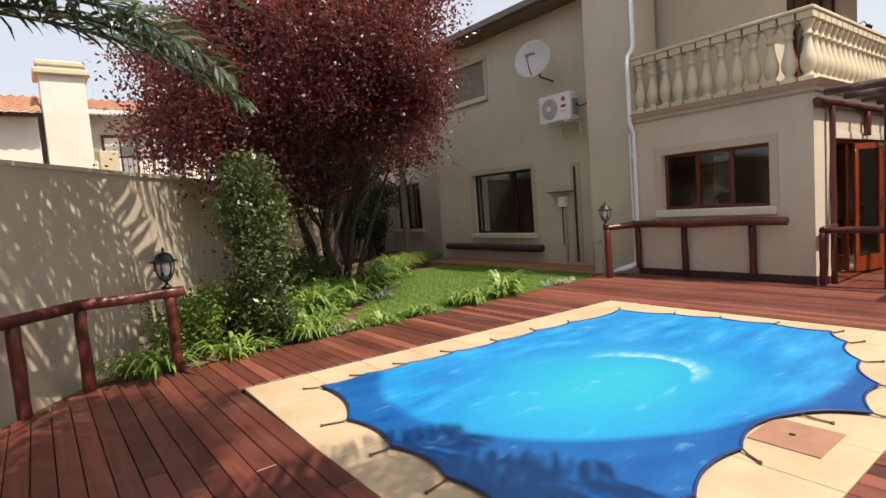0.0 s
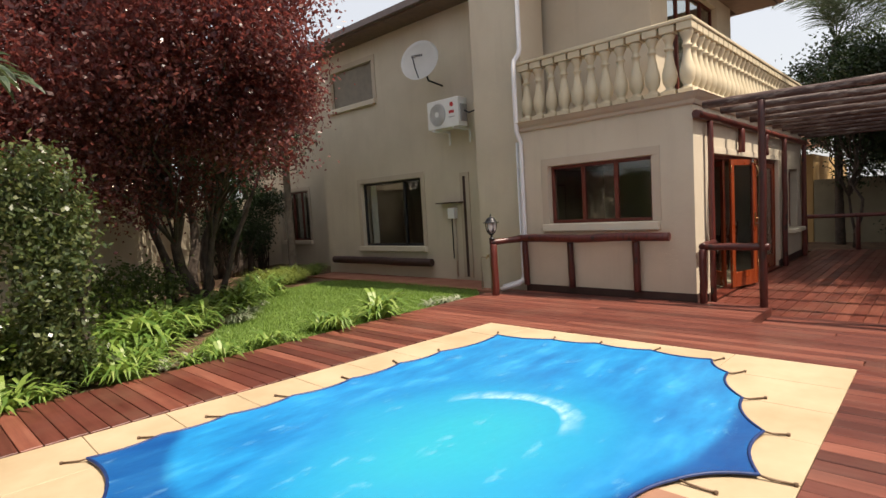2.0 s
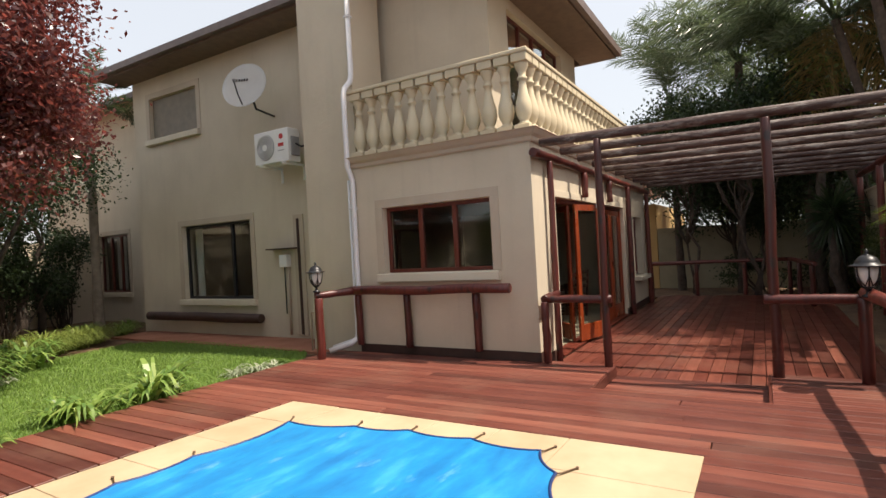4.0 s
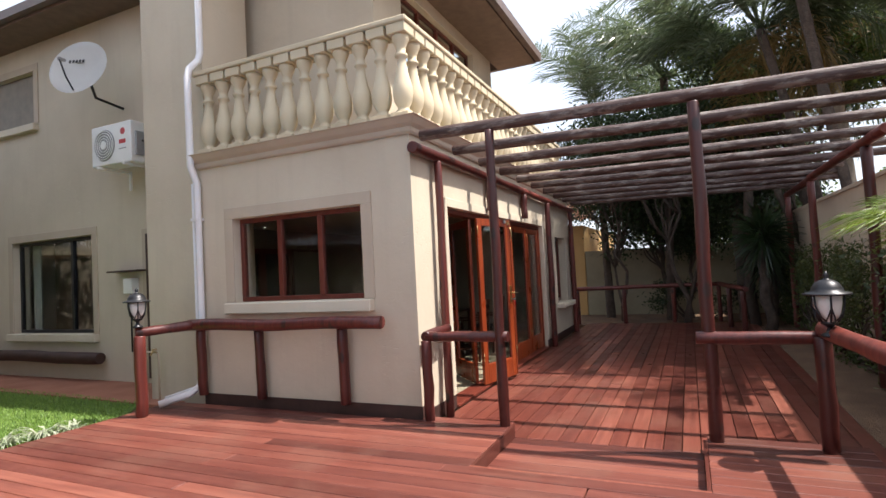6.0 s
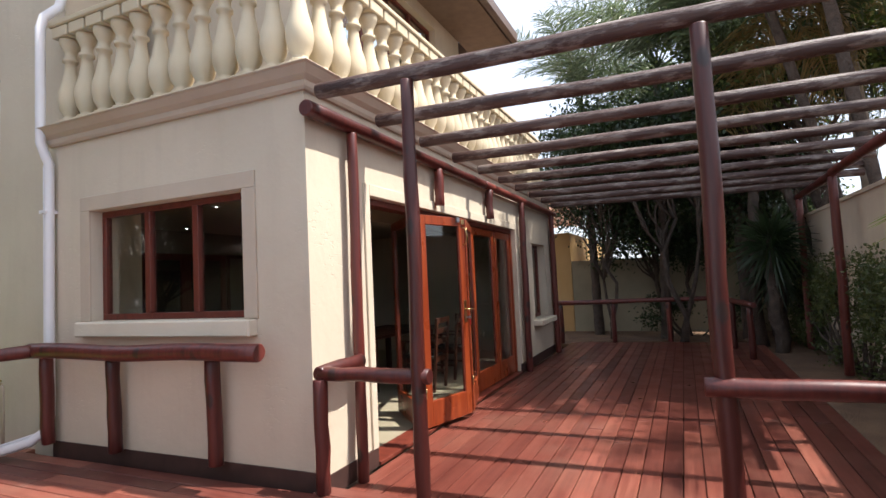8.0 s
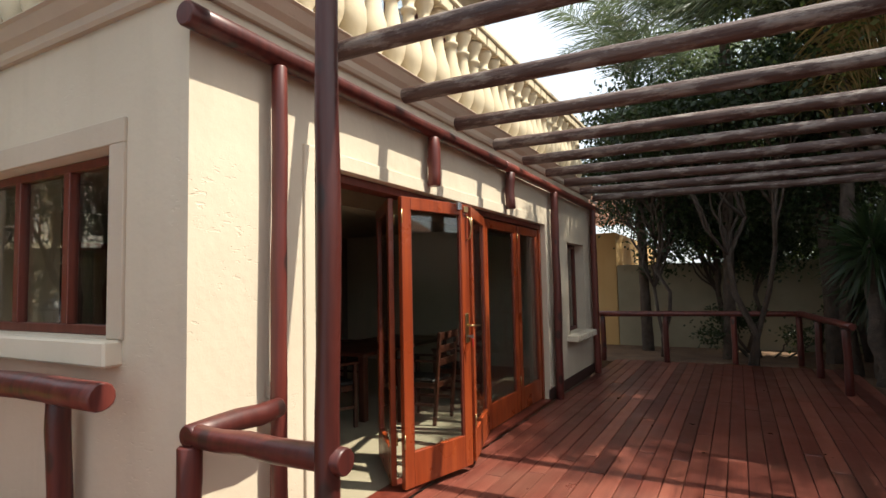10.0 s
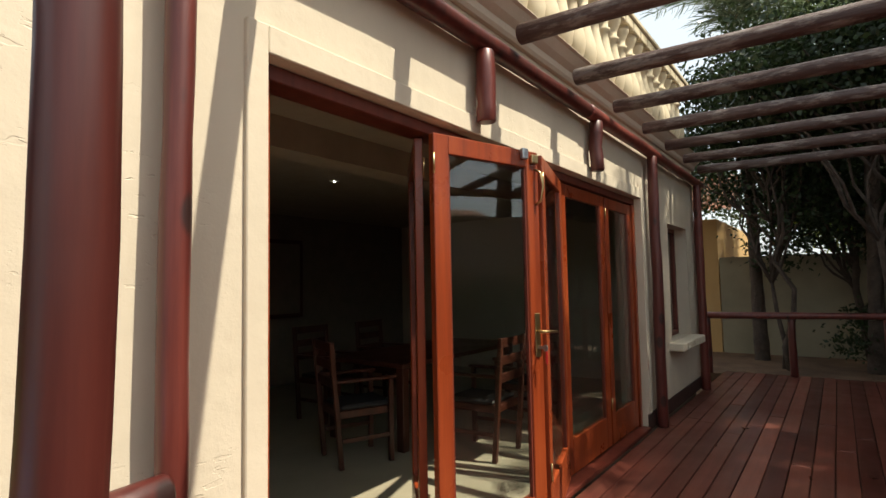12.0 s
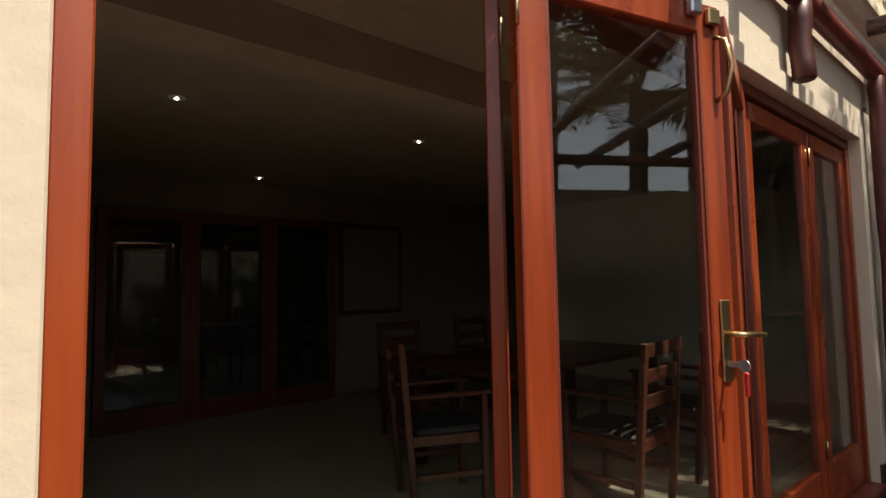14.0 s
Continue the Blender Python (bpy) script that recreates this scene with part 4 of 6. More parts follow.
sf = fence("fence_south", [(8.55, -0.72), (6.6, -0.87), (4.6, -0.92), (2.6, -0.92), (0.6, -0.92)], [(8.6, -0.74), (6.6, -0.87), (2.6, -0.92), (0.4, -0.92)], "dark-stained round-pole fence at the planting bed")
part("cross_rail", log((8.6, 0.1, 0.80), (8.6, -0.8, 0.80), 0.05, 231, 7, 1.0), POLE, sf)
lantern((8.3, -0.72, DECK + 0.85), "black iron lantern on a fence post")
fence("fence_east", [(17.6, 2.7), (17.75, 1.6), (17.9, 0.5), (18.05, -0.48)], [(17.58, 2.8), (18.07, -0.5)], "dark pole fence at the deck's far end", LOW, 0.88, 0.05)
fence("fence_bed", [(16.9, -0.62), (15.6, -0.78)], [(18.05, -0.5), (15.4, -0.82)], "dark pole fence beside the planting bed", LOW, 0.88, 0.05)


# ---- things on the garden wall ----
ac = thing("air_conditioner", (GX - 0.5, 7.26, 3.25), "white outdoor air conditioner unit on wall brackets", "air conditioner")
part("body", boxed(0, 0, 0, 0.3, 0.88, 0.6, bevel=0.015), WHITE, ac)
fan = part("fan_grille", tube(bmesh.new(), [(-0.012, 0.58, 0.3), (0.001, 0.58, 0.3)], [0.225, 0.235], 28), GREYP, ac, "round grey fan grille")
for r in (0.06, 0.1, 0.14, 0.18, 0.215):
    pts = [(-0.016, 0.58 + r * math.cos(a * math.pi / 12), 0.3 + r * math.sin(a * math.pi / 12)) for a in range(25)]
    part("ring", tube(bmesh.new(), pts, [0.006] * 25, 5, False), WHITE, fan)
part("hub", tube(bmesh.new(), [(-0.024, 0.58, 0.3), (-0.012, 0.58, 0.3)], [0.055, 0.06], 16), WHITE, fan)
part("badge", tube(bmesh.new(), [(-0.004, 0.17, 0.46), (0.001, 0.17, 0.46)], [0.05, 0.05], 20), REDM, ac, "round red badge")
part("badge_bar", boxed(-0.003, 0.11, 0.28, 0.001, 0.25, 0.34), REDM, ac)
part("badge_bar", boxed(-0.003, 0.1, 0.2, 0.001, 0.26, 0.215), GREYP, ac)
part("side_cover", boxed(0.06, -0.03, 0.1, 0.26, 0.001, 0.45, bevel=0.01), GREYP, ac)
part("cable", tube(bmesh.new(), [(0.16, -0.03, 0.32), (0.2, -0.12, 0.26), (0.3, -0.2, 0.3), (0.35, -0.3, 0.34)], [0.016] * 4, 8), BLACKM, ac, "black insulated pipe")
for y in (0.12, 0.7):
    part("bracket", boxed(-0.04, y - 0.02, -0.045, 0.498, y + 0.02, -0.002, bevel=0.004), WHITE, ac)
    part("bracket_arm", boxed(0.47, y - 0.02, -0.3, 0.498, y + 0.02, -0.045), WHITE, ac)

dish = thing("satellite_dish", (8.92, 8.1, 4.69), "white satellite dish on a dark wall arm", "satellite dish")
bm, rings = bmesh.new(), []
for i in range(8):
    r = 0.425 * i / 7
    rings.append([bm.verts.new((r * math.cos(k * math.pi / 16), 1.08 * r * math.sin(k * math.pi / 16), 0.42 * r * r)) for k in range(32)] if i else [bm.verts.new((0, 0, 0))])
for k in range(32):
    bm.faces.new((rings[0][0], rings[1][k], rings[1][(k + 1) % 32]))
for a, b in zip(rings[1:], rings[2:]):
    for k in range(32):
        bm.faces.new((a[k], b[k], b[(k + 1) % 32], a[(k + 1) % 32]))
FACE = Vector((-0.86, -0.36, 0.30)).normalized().to_track_quat('Z', 'Y').to_matrix().to_4x4()
bmesh.ops.solidify(bm, geom=list(bm.faces), thickness=0.006)
bmesh.ops.transform(bm, matrix=FACE, verts=bm.verts)
refl = part("reflector", bm, WHITE, dish, "white shallow dish", True)
for x0, x1, y0, y1 in ((-0.2, -0.17, 0.12, 0.17), (-0.15, -0.12, 0.12, 0.17), (-0.1, -0.07, 0.12, 0.17), (-0.05, -0.02, 0.12, 0.17), (0.0, 0.03, 0.12, 0.17)):
    part("mark", boxed(x0, y0, 0.022, x1, y1, 0.028, m=FACE), BLACKM, refl)
tip = FACE @ Vector((0, -0.14, 0.42))
part("feed_arm", tube(bmesh.new(), [FACE @ Vector((0, -0.4, 0.06)), FACE @ Vector((0, -0.3, 0.25)), tip], [0.012] * 3, 8), BLACKM, dish)
part("feed_horn", tube(bmesh.new(), [tip, tip + FACE.to_3x3() @ Vector((0, 0.05, -0.09))], [0.03, 0.024], 12), GREYP, dish)
part("mount", tube(bmesh.new(), [FACE @ Vector((0, 0, -0.01)), (0.12, 0.02, -0.1), (0.2, 0.0, -0.36), (0.635, 0.0, -0.42)], [0.022] * 4, 8), BLACKM, dish)

mb = thing("meter_box", (GX, 7.86, 1.34), "white meter box with pipes below a small hood", "meter box")
part("box", boxed(-0.13, 0, 0, -0.001, 0.2, 0.24, bevel=0.01), WHITE, mb)
part("hood", boxed(-0.2, -0.2, 0.34, -0.001, 0.48, 0.365, bevel=0.004), PLINTH_GAP, mb)
part("pipe", tube(bmesh.new(), [(-0.04, 0.06, 0), (-0.04, 0.06, -1.3)], [0.025] * 2, 8), SURROUND, mb)
part("pipe", tube(bmesh.new(), [(-0.04, 0.15, 0), (-0.04, 0.15, -0.9)], [0.012] * 2, 8), BLACKM, mb)
tap = thing("garden_tap", (8.66, 6.3, GARDEN + 0.02), "small standpipe tap with grey metal pipe", "tap")
part("pipe", tube(bmesh.new(), [(0, 0, 0), (0, 0, 0.6), (0, 0.03, 0.63), (0, 0.2, 0.63), (0, 0.23, 0.6), (0, 0.23, 0)], [0.014] * 6, 8), SURROUND, tap)
part("spout", tube(bmesh.new(), [(0, 0.03, 0.63), (-0.06, 0.03, 0.65), (-0.09, 0.03, 0.6)], [0.012] * 3, 8), BRASS, tap)
part("tap_wheel", tube(bmesh.new(), [(-0.03, 0.03, 0.66), (-0.03, 0.03, 0.68)], [0.03, 0.03], 10), BRASS, tap)
nd = thing("door_narrow", (GX, 7.48, GARDEN), "narrow dark recessed door beside the chimney", "door", "", "structure")
part("panel", boxed(-0.03, 0, 0.08, -0.001, 0.26, 2.38, bevel=0.004), SURROUND, nd)
part("slot", boxed(-0.036, 0.1, 0.1, -0.031, 0.17, 2.3), PLINTH_GAP, nd)
tr = thing("trough", (GX, 8.6, 0.32), "dark timber planter shelf under the window", "planter")
part("shelf", log((-0.16, 0, 0.03), (-0.16, 3.78, 0.03), 0.095, 301, 12, 1.0), PLINTH_GAP, tr)
for y in (0.3, 1.65, 3.0):
    part("bracket", boxed(-0.15, y - 0.03, -0.03, -0.001, y + 0.03, 0.03), PLINTH_GAP, tr)
dp = thing("downpipe", (8.6, 5.47, 0), "white downpipe with bent foot on the wall corner", "downpipe")
part("pipe", tube(bmesh.new(), [(0.13, 0.0, 7.6), (0.13, 0.0, 4.3), (0.1, 0.0, 4.2), (-0.02, 0.02, 4.06), (-0.05, 0.02, 3.95), (-0.05, 0.02, 2.86), (-0.02, 0.0, 2.74), (0.0, -0.02, 2.66), (0.0, -0.02, 0.36), (-0.02, 0.0, 0.24), (-0.1, 0.09, 0.15), (-0.36, 0.3, 0.075)], [0.042] * 12, 12), PIPEW, dp, "", True)
part("pipe", tube(bmesh.new(), [(0.025, 0.075, 2.66), (0.025, 0.075, 0.3), (0.0, 0.1, 0.2), (-0.26, 0.32, 0.12)], [0.022] * 4, 10), PIPEW, dp, "", True)
for z in (0.9, 2.2, 5.2, 6.8):
    part("clip", boxed(-0.05, -0.05, z, 0.06, 0.05, z + 0.03) if z < 3 else boxed(0.08, -0.05, z, 0.179, 0.05, z + 0.03), PIPEW, dp)
wl = thing("wall_lantern", (14.3, UY, 4.75), "black iron lantern on the upper wall corner", "wall lantern")
part("arm", tube(bmesh.new(), [(-0.08, 0.0, 0.05), (-0.08, -0.14, 0.1), (-0.08, -0.2, 0.0)], [0.012] * 3, 6), BLACKM, wl)
part("body", lathe([(0.02, -0.28), (0.055, -0.26), (0.085, -0.06), (0.1, -0.05), (0.03, 0.02)], 8), BLACKM, wl).location = (-0.08, -0.2, 0)

# ---- pool ----
PC = {"nw": (0.97, 4.76), "ne": (6.25, 4.39), "se": (6.20, 0.49), "sw": (0.84, 0.50)}
def pool_pt(u, v):
    a, b = Vector(PC["sw"]).lerp(Vector(PC["se"]), u), Vector(PC["nw"]).lerp(Vector(PC["ne"]), u)
    return a.lerp(b, v)


setting("pool_bed", sheet([tuple(pool_pt(*p)) for p in ((0, 0), (1, 0), (1, 1), (0, 1))], -0.06, 0.1), COPING, "concrete bed of the pool edge", "pool")
cop = thing("pool_coping", (0, 0, 0), "cream sandstone slabs around the pool", "coping", "", "structure")
def paver(u0, u1, v0, v1):
    g = 0.0022
    q = [pool_pt(u0 + g / 5, v0 + g / 4), pool_pt(u1 - g / 5, v0 + g / 4), pool_pt(u1 - g / 5, v1 - g / 4), pool_pt(u0 + g / 5, v1 - g / 4)]
    bm = sheet([tuple(p) for p in q], 0.012 + random.uniform(-0.0015, 0.0015), 0.055)
    bmesh.ops.bevel(bm, geom=[e for e in bm.edges if all(v.co.z > -0.02 for v in e.verts)], offset=0.004, segments=1, affect='EDGES')
    part("slab", bm, COPING, cop)


US = [0, 0.115] + [0.115 + 0.77 * k / 7 for k in range(1, 8)] + [1.0]
VS = [0, 0.24] + [0.24 + 0.595 * k / 4 for k in range(1, 5)] + [1.0]
for a, b in zip(US, US[1:]):
    paver(a, b, 0, 0.24)
    paver(a, b, 0.835, 1.0)
for c, d in zip(VS[1:-1], VS[2:-1]):
    paver(0, 0.115, c, d)
    paver(0.885, 1.0, c, d)
lid = thing("skimmer_lid", (3.14, 0.90, 0.0145), "square terracotta skimmer lid in the coping", "lid")
part("lid", boxed(-0.21, -0.2, 0, 0.21, 0.2, 0.006, bevel=0.002), LID, lid)
part("hole", tube(bmesh.new(), [(0, 0.02, 0.006), (0, 0.02, 0.008)], [0.02, 0.018], 12), BLACKM, lid)

TIPS = [(1.48, 4.15), (1.95, 4.14), (2.43, 4.1), (2.98, 4.05), (3.57, 3.99), (4.15, 3.97), (4.69, 3.91), (5.6, 3.84),
        (5.72, 3.17), (5.81, 2.67), (5.83, 2.1), (5.8, 1.52), (5.48, 1.3), (4.93, 1.05), (4.38, 0.79), (3.77, 0.68),
        (3.48, 1.0), (2.73, 1.04), (2.07, 0.98), (1.29, 0.95), (1.25, 1.5), (1.29, 2.03), (1.28, 2.62), (1.29, 3.26)]
rim = []
mid = Vector((3.5, 2.4))
for i, p in enumerate(TIPS):
    p, q = Vector(p), Vector(TIPS[(i + 1) % len(TIPS)])
    n = Vector(((q - p).y, -(q - p).x)).normalized()
    n = n if n.dot(mid - (p + q) / 2) > 0 else -n
    deep = 0.10 * (q - p).length if i not in (16,) else 0.14 * (q - p).length
    rim += [p.lerp(q, k / 8) + n * deep * 4 * (k / 8) * (1 - k / 8) for k in range(8)]
cov = thing("pool_cover", (0, 0, 0), "bright blue scalloped pool cover, sagging and wet", "pool cover")
bm, rows = bmesh.new(), []
for s in [1.0, 0.985, 0.96, 0.92, 0.86, 0.78, 0.68, 0.56, 0.42, 0.28, 0.14]:
    rows.append([])
    for p in rim:
        c = mid + (p - mid) * s
        z = 0.035 - 0.085 * (1 - s ** 4) * 0.6 + 0.006 * noise.noise(Vector((c.x * 2.2, c.y * 3.5, 2.0))) * (1 - s)
        rows[-1].append(bm.verts.new((c.x, c.y, max(z, 0.02) + 0.004)))
for a, b in zip(rows, rows[1:]):
    for k in range(len(rim)):
        bm.faces.new((a[k], a[(k + 1) % len(rim)], b[(k + 1) % len(rim)], b[k]))
bm.faces.new(rows[-1])
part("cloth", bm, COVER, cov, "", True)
part("hem", tube(bmesh.new(), [(p.x, p.y, 0.037) for p in rim] + [(rim[0].x, rim[0].y, 0.037)], [0.011] * (len(rim) + 1), 6, False), HEM, cov, "navy rope hem")
part("hem_band", tube(bmesh.new(), [(*(mid + (p - mid) * 0.972), 0.026) for p in rim + rim[:1]], [0.006] * (len(rim) + 1), 6, False), HEM, cov)
for p in TIPS:
    p = Vector(p)
    d = (p - mid).normalized()
    q = p + d * random.uniform(0.14, 0.2)
    st = part("strap", tube(bmesh.new(), [(p.x, p.y, 0.036), (*(p + d * 0.05), 0.024), (q.x, q.y, 0.022)], [0.006, 0.007, 0.007], 6), CLAMP, cov, "rusty spring hook")
    part("peg", tube(bmesh.new(), [(q.x, q.y, 0.0), (q.x, q.y, 0.03)], [0.010, 0.012], 8), CLAMP, st)

# ---- neighbours ----
nb = thing("neighbour_house", (0, 20, -0.32), "cream two-storey house with clay roof and chimney", "house")
part("wall", boxed(-5, 0, 0, 8, 6, 5.6), PALEHOUSE, nb)
part("wall", boxed(-8, -1.5, 0, 0.0, 2, 5.2), PALEHOUSE, nb)
ch = part("chimney", boxed(0.15, -1.3, 0, 1.25, -0.2, 6.7, bevel=0.02), PALEHOUSE, nb)
part("chimney_cap", boxed(0.02, -1.42, 6.45, 1.38, -0.08, 6.62, bevel=0.03), CREAM, ch)
part("chimney_cap", boxed(0.1, -1.35, 6.7, 1.3, -0.15, 6.85, bevel=0.03), CREAM, ch)
def tile_field(x0, x1, y0, y1, z0, rise):
    """Rounded clay tile rows, each lapping the one below."""
    bm = bmesh.new()
    n, m = int((x1 - x0) / 0.07), int((y1 - y0) / 0.35)
    lines = []
    for j in range(m):
        for f, lift in ((j / m, 0.05), ((j + 1) / m, 0.0)):
            lines.append([bm.verts.new((x0 + (x1 - x0) * i / n, y0 + (y1 - y0) * f, z0 + rise * f + lift + 0.035 * math.cos(i * math.pi / 2))) for i in range(n + 1)])
    for a, b in zip(lines, lines[1:]):
        for i in range(n):
            bm.faces.new((a[i], a[i + 1], b[i + 1], b[i]))
    return bm


part("roof", tile_field(-0.2, 8.4, -0.6, 3.2, 5.6, 1.1), TILES, nb, "orange clay tile roof")
part("roof", tile_field(-8.4, 0.1, -2.0, 0.6, 5.2, 1.0), TILES, nb, "orange clay tile roof")
part("gutter", boxed(-0.2, -0.72, 5.5, 8.4, -0.61, 5.62), WHITE, nb)
for x in (1.6, 3.0, 4.5):
    w = part("window", boxed(x, -0.06, 3.2, x + 1.0, -0.002, 4.95, bevel=0.01), DARKWOOD, nb)
    for k in (0, 1):
        part("pane", boxed(x + 0.08 + k * 0.45, -0.075, 3.3, x + 0.48 + k * 0.45, -0.063, 4.85), WHITE if k == 0 else GREYP, w)
part("balcony", boxed(1.3, -1.6, 2.9, 6.5, -0.01, 3.15, bevel=0.01), CREAM, nb)
part("pillar", boxed(1.35, -1.6, 3.15, 1.85, -1.1, 4.25, bevel=0.02), CREAM, nb)
rl = part("railing", boxed(1.85, -1.52, 4.05, 6.5, -1.47, 4.1), BLACKM, nb, "black wrought-iron railing")
for k in range(34):
    x = 1.95 + k * 0.135
    part("baluster", tube(bmesh.new(), [(x, -1.5, 3.15), (x, -1.62, 3.4), (x, -1.5, 3.75), (x, -1.5, 4.05)], [0.013] * 4, 5), BLACKM, rl)
eh = thing("east_house", (20.2, 2.98, -0.32), "ochre house with clay tile roof", "house")
part("wall", boxed(0.4, 0, 0, 8, 7, 2.9), OCHRE, eh)
bm = tile_field(-0.5, 7.5, 0.0, 3.5, 0.0, 1.3)
bmesh.ops.transform(bm, matrix=pose(0, 7.2, 3.0, 0, 0, -90), verts=bm.verts)
part("roof", bm, TILES, eh, "clay tile roof")
sh = thing("south_house", (4, -11, -0.32), "house with a clay tile roof past the wall", "house")
part("wall", boxed(0, -5, 0, 14, 0, 3.0), CREAM, sh)
bm = tile_field(-15.0, 1.0, -0.6, 3.5, 3.0, 1.6)
bmesh.ops.transform(bm, matrix=pose(0, 0, 0, 0, 0, 180), verts=bm.verts)
part("roof", bm, TILES, sh, "clay tile roof")


# ---- plants ----
def from_quads(name, quads, material, parent=None, label=""):
    """A mesh of many four-cornered leaves."""
    v = np.asarray(quads, dtype=np.float32).reshape(-1, 3)
    me = bpy.data.meshes.new(name)
    n = len(v) // 4
    me.vertices.add(len(v))
    me.vertices.foreach_set("co", v.ravel())
    me.loops.add(n * 4)
    me.loops.foreach_set("vertex_index", np.arange(n * 4, dtype=np.int32))
    me.polygons.add(n)
    me.polygons.foreach_set("loop_start", np.arange(0, n * 4, 4, dtype=np.int32))
    me.update(calc_edges=True)
    me.materials.append(material)
    ob = new(name, me)
    ob.parent = parent
    return tagged(ob, label) if label else ob


def leaf_quads(points, length, width, seed, droop=0.2):
    """One pointed leaf at each point, turned at random."""
    r = np.random.RandomState(seed)
    p = np.asarray(points)
    n = len(p)
    d = r.normal(size=(n, 3))
    d[:, 2] -= droop
    d /= np.linalg.norm(d, axis=1)[:, None]
    s = np.cross(d, r.normal(size=(n, 3)))
    s /= np.linalg.norm(s, axis=1)[:, None] + 1e-9
    ln = (length * r.uniform(0.6, 1.3, n))[:, None]
    wd = (width * r.uniform(0.6, 1.3, n))[:, None]
    return np.stack([p, p + d * ln * 0.45 + s * wd * 0.5, p + d * ln, p + d * ln * 0.45 - s * wd * 0.5], axis=1)


def cloud(blobs, n, seed, clump=0.22, per=9, gap=-0.15):
    """Points in leafy clumps through a set of blobs (centre, radii), denser to the outside, with gaps."""
    r = np.random.RandomState(seed)
    vol = np.array([b[1][0] * b[1][1] * b[1][2] for b in blobs]) ** 0.75
    pick = r.choice(len(blobs), n // per * 2, p=vol / vol.sum())
    out = []
    for k in pick:
        c, rad = blobs[k]
        d = r.normal(size=3)
        d /= np.linalg.norm(d)
        q = np.array(c) + d * np.array(rad) * r.uniform(0.15, 1.0) ** 0.5 * (1 + 0.12 * r.normal())
        if noise.noise(Vector(q * 1.1) + Vector((seed, 0, 0))) < gap:
            continue
        out.append(q + r.normal(size=(per, 3)) * clump * np.array((1, 1, 0.7)))
        if len(out) * per >= n:
            break
    return np.concatenate(out)


def limb(bm, a, b, r0, r1, seed, bend=0.12):
    a, b = Vector(a), Vector(b)
    n, length = 7, (b - a).length
    pts = [a.lerp(b, i / (n - 1)) + Vector((noise.noise(Vector((seed, i * 0.6, 0))), noise.noise(Vector((seed, 5, i * 0.6))), 0)) * bend * length * math.sin(math.pi * i / (n - 1)) for i in range(n)]
    tube(bm, pts, [r0 + (r1 - r0) * i / (n - 1) for i in range(n)], 8, True, 0.15, seed)
    return pts


def tree(name, at, stems, blobs, leaves, leaf_size, material, bark, label, seed, clump=0.22):
    t = thing(name, at, label, "tree")
    bm = bmesh.new()
    tips = []
    for i, (bx, by, tx, ty, tz, r) in enumerate(stems):
        pts = limb(bm, (bx, by, -0.1), (tx, ty, tz), r, r * 0.45, seed + i * 1.7)
        tips.append(pts)
    part("trunk", bm, bark, t, "", True)
    bm = bmesh.new()
    rnd = random.Random(seed)
    for k, (c, rad) in enumerate(blobs):
        src = min(tips, key=lambda p: (p[-1] - Vector(c)).length)
        p0 = src[rnd.choice((3, 4, 5, 6))]
        limb(bm, p0, Vector(c) + Vector((rnd.uniform(-0.3, 0.3), rnd.uniform(-0.3, 0.3), 0.1)), 0.026, 0.008, seed + k * 2.3)
    part("limb", bm, bark, t, "", True)
    from_quads("crown", leaf_quads(cloud(blobs, leaves, seed, clump), leaf_size, leaf_size * 0.55, seed), material, t)
    return t


def rblobs(n, centre, spread, size, seed):
    r = random.Random(seed)
    res = []
    while len(res) < n:
        d = Vector((r.uniform(-1, 1), r.uniform(-1, 1), r.uniform(-1, 1)))
        if d.length > 1:
            continue
        s = size * r.uniform(0.7, 1.25)
        res.append(((centre[0] + d.x * spread[0], centre[1] + d.y * spread[1], centre[2] + d.z * spread[2]), (s, s, s * 0.8)))
    return res


# plum tree with dark red leaves
tree("plum_tree", (4.7, 10.4, GARDEN), [(0, 0, -0.6, -0.9, 2.6, 0.12), (0.25, 0.2, 0.9, 0.3, 2.9, 0.10), (-0.2, 0.3, -0.3, 0.9, 3.0, 0.09), (0.1, -0.2, 0.3, -1.2, 2.7, 0.08), (0.4, 0.0, 1.5, -0.2, 2.6, 0.07)],
     rblobs(70, (-1.15, -1.5, 4.3), (2.5, 2.3, 2.7), 0.75, 5), 165000, 0.078, PLUM, BARK, "purple-leaved plum tree with several stems", 5)
# trees by the wall behind it
tree("garden_tree", (5.6, 12.6, GARDEN), [(0, 0, 0.3, 0.1, 3.4, 0.14), (0.5, 0.5, 0.9, 0.6, 3.2, 0.1), (-0.6, -0.4, -0.8, -0.2, 3.0, 0.1)],
     rblobs(16, (0.2, 0, 3.9), (2.2, 1.6, 1.2), 0.8, 8), 15000, 0.09, DARKL, BARK, "dark-leaved tree against the boundary wall", 8)
tree("garden_tree", (8.0, 15.2, GARDEN), [(0, 0, 0.1, 0.1, 3.2, 0.13), (0.5, 0.3, 0.6, 0.6, 3.4, 0.1), (-0.5, 0.2, -0.6, 0.3, 3.3, 0.09)],
     rblobs(14, (0, 0, 3.8), (1.9, 1.6, 1.2), 0.8, 9), 13000, 0.09, DARKL, BARK, "dark-leaved tree against the boundary wall", 9)
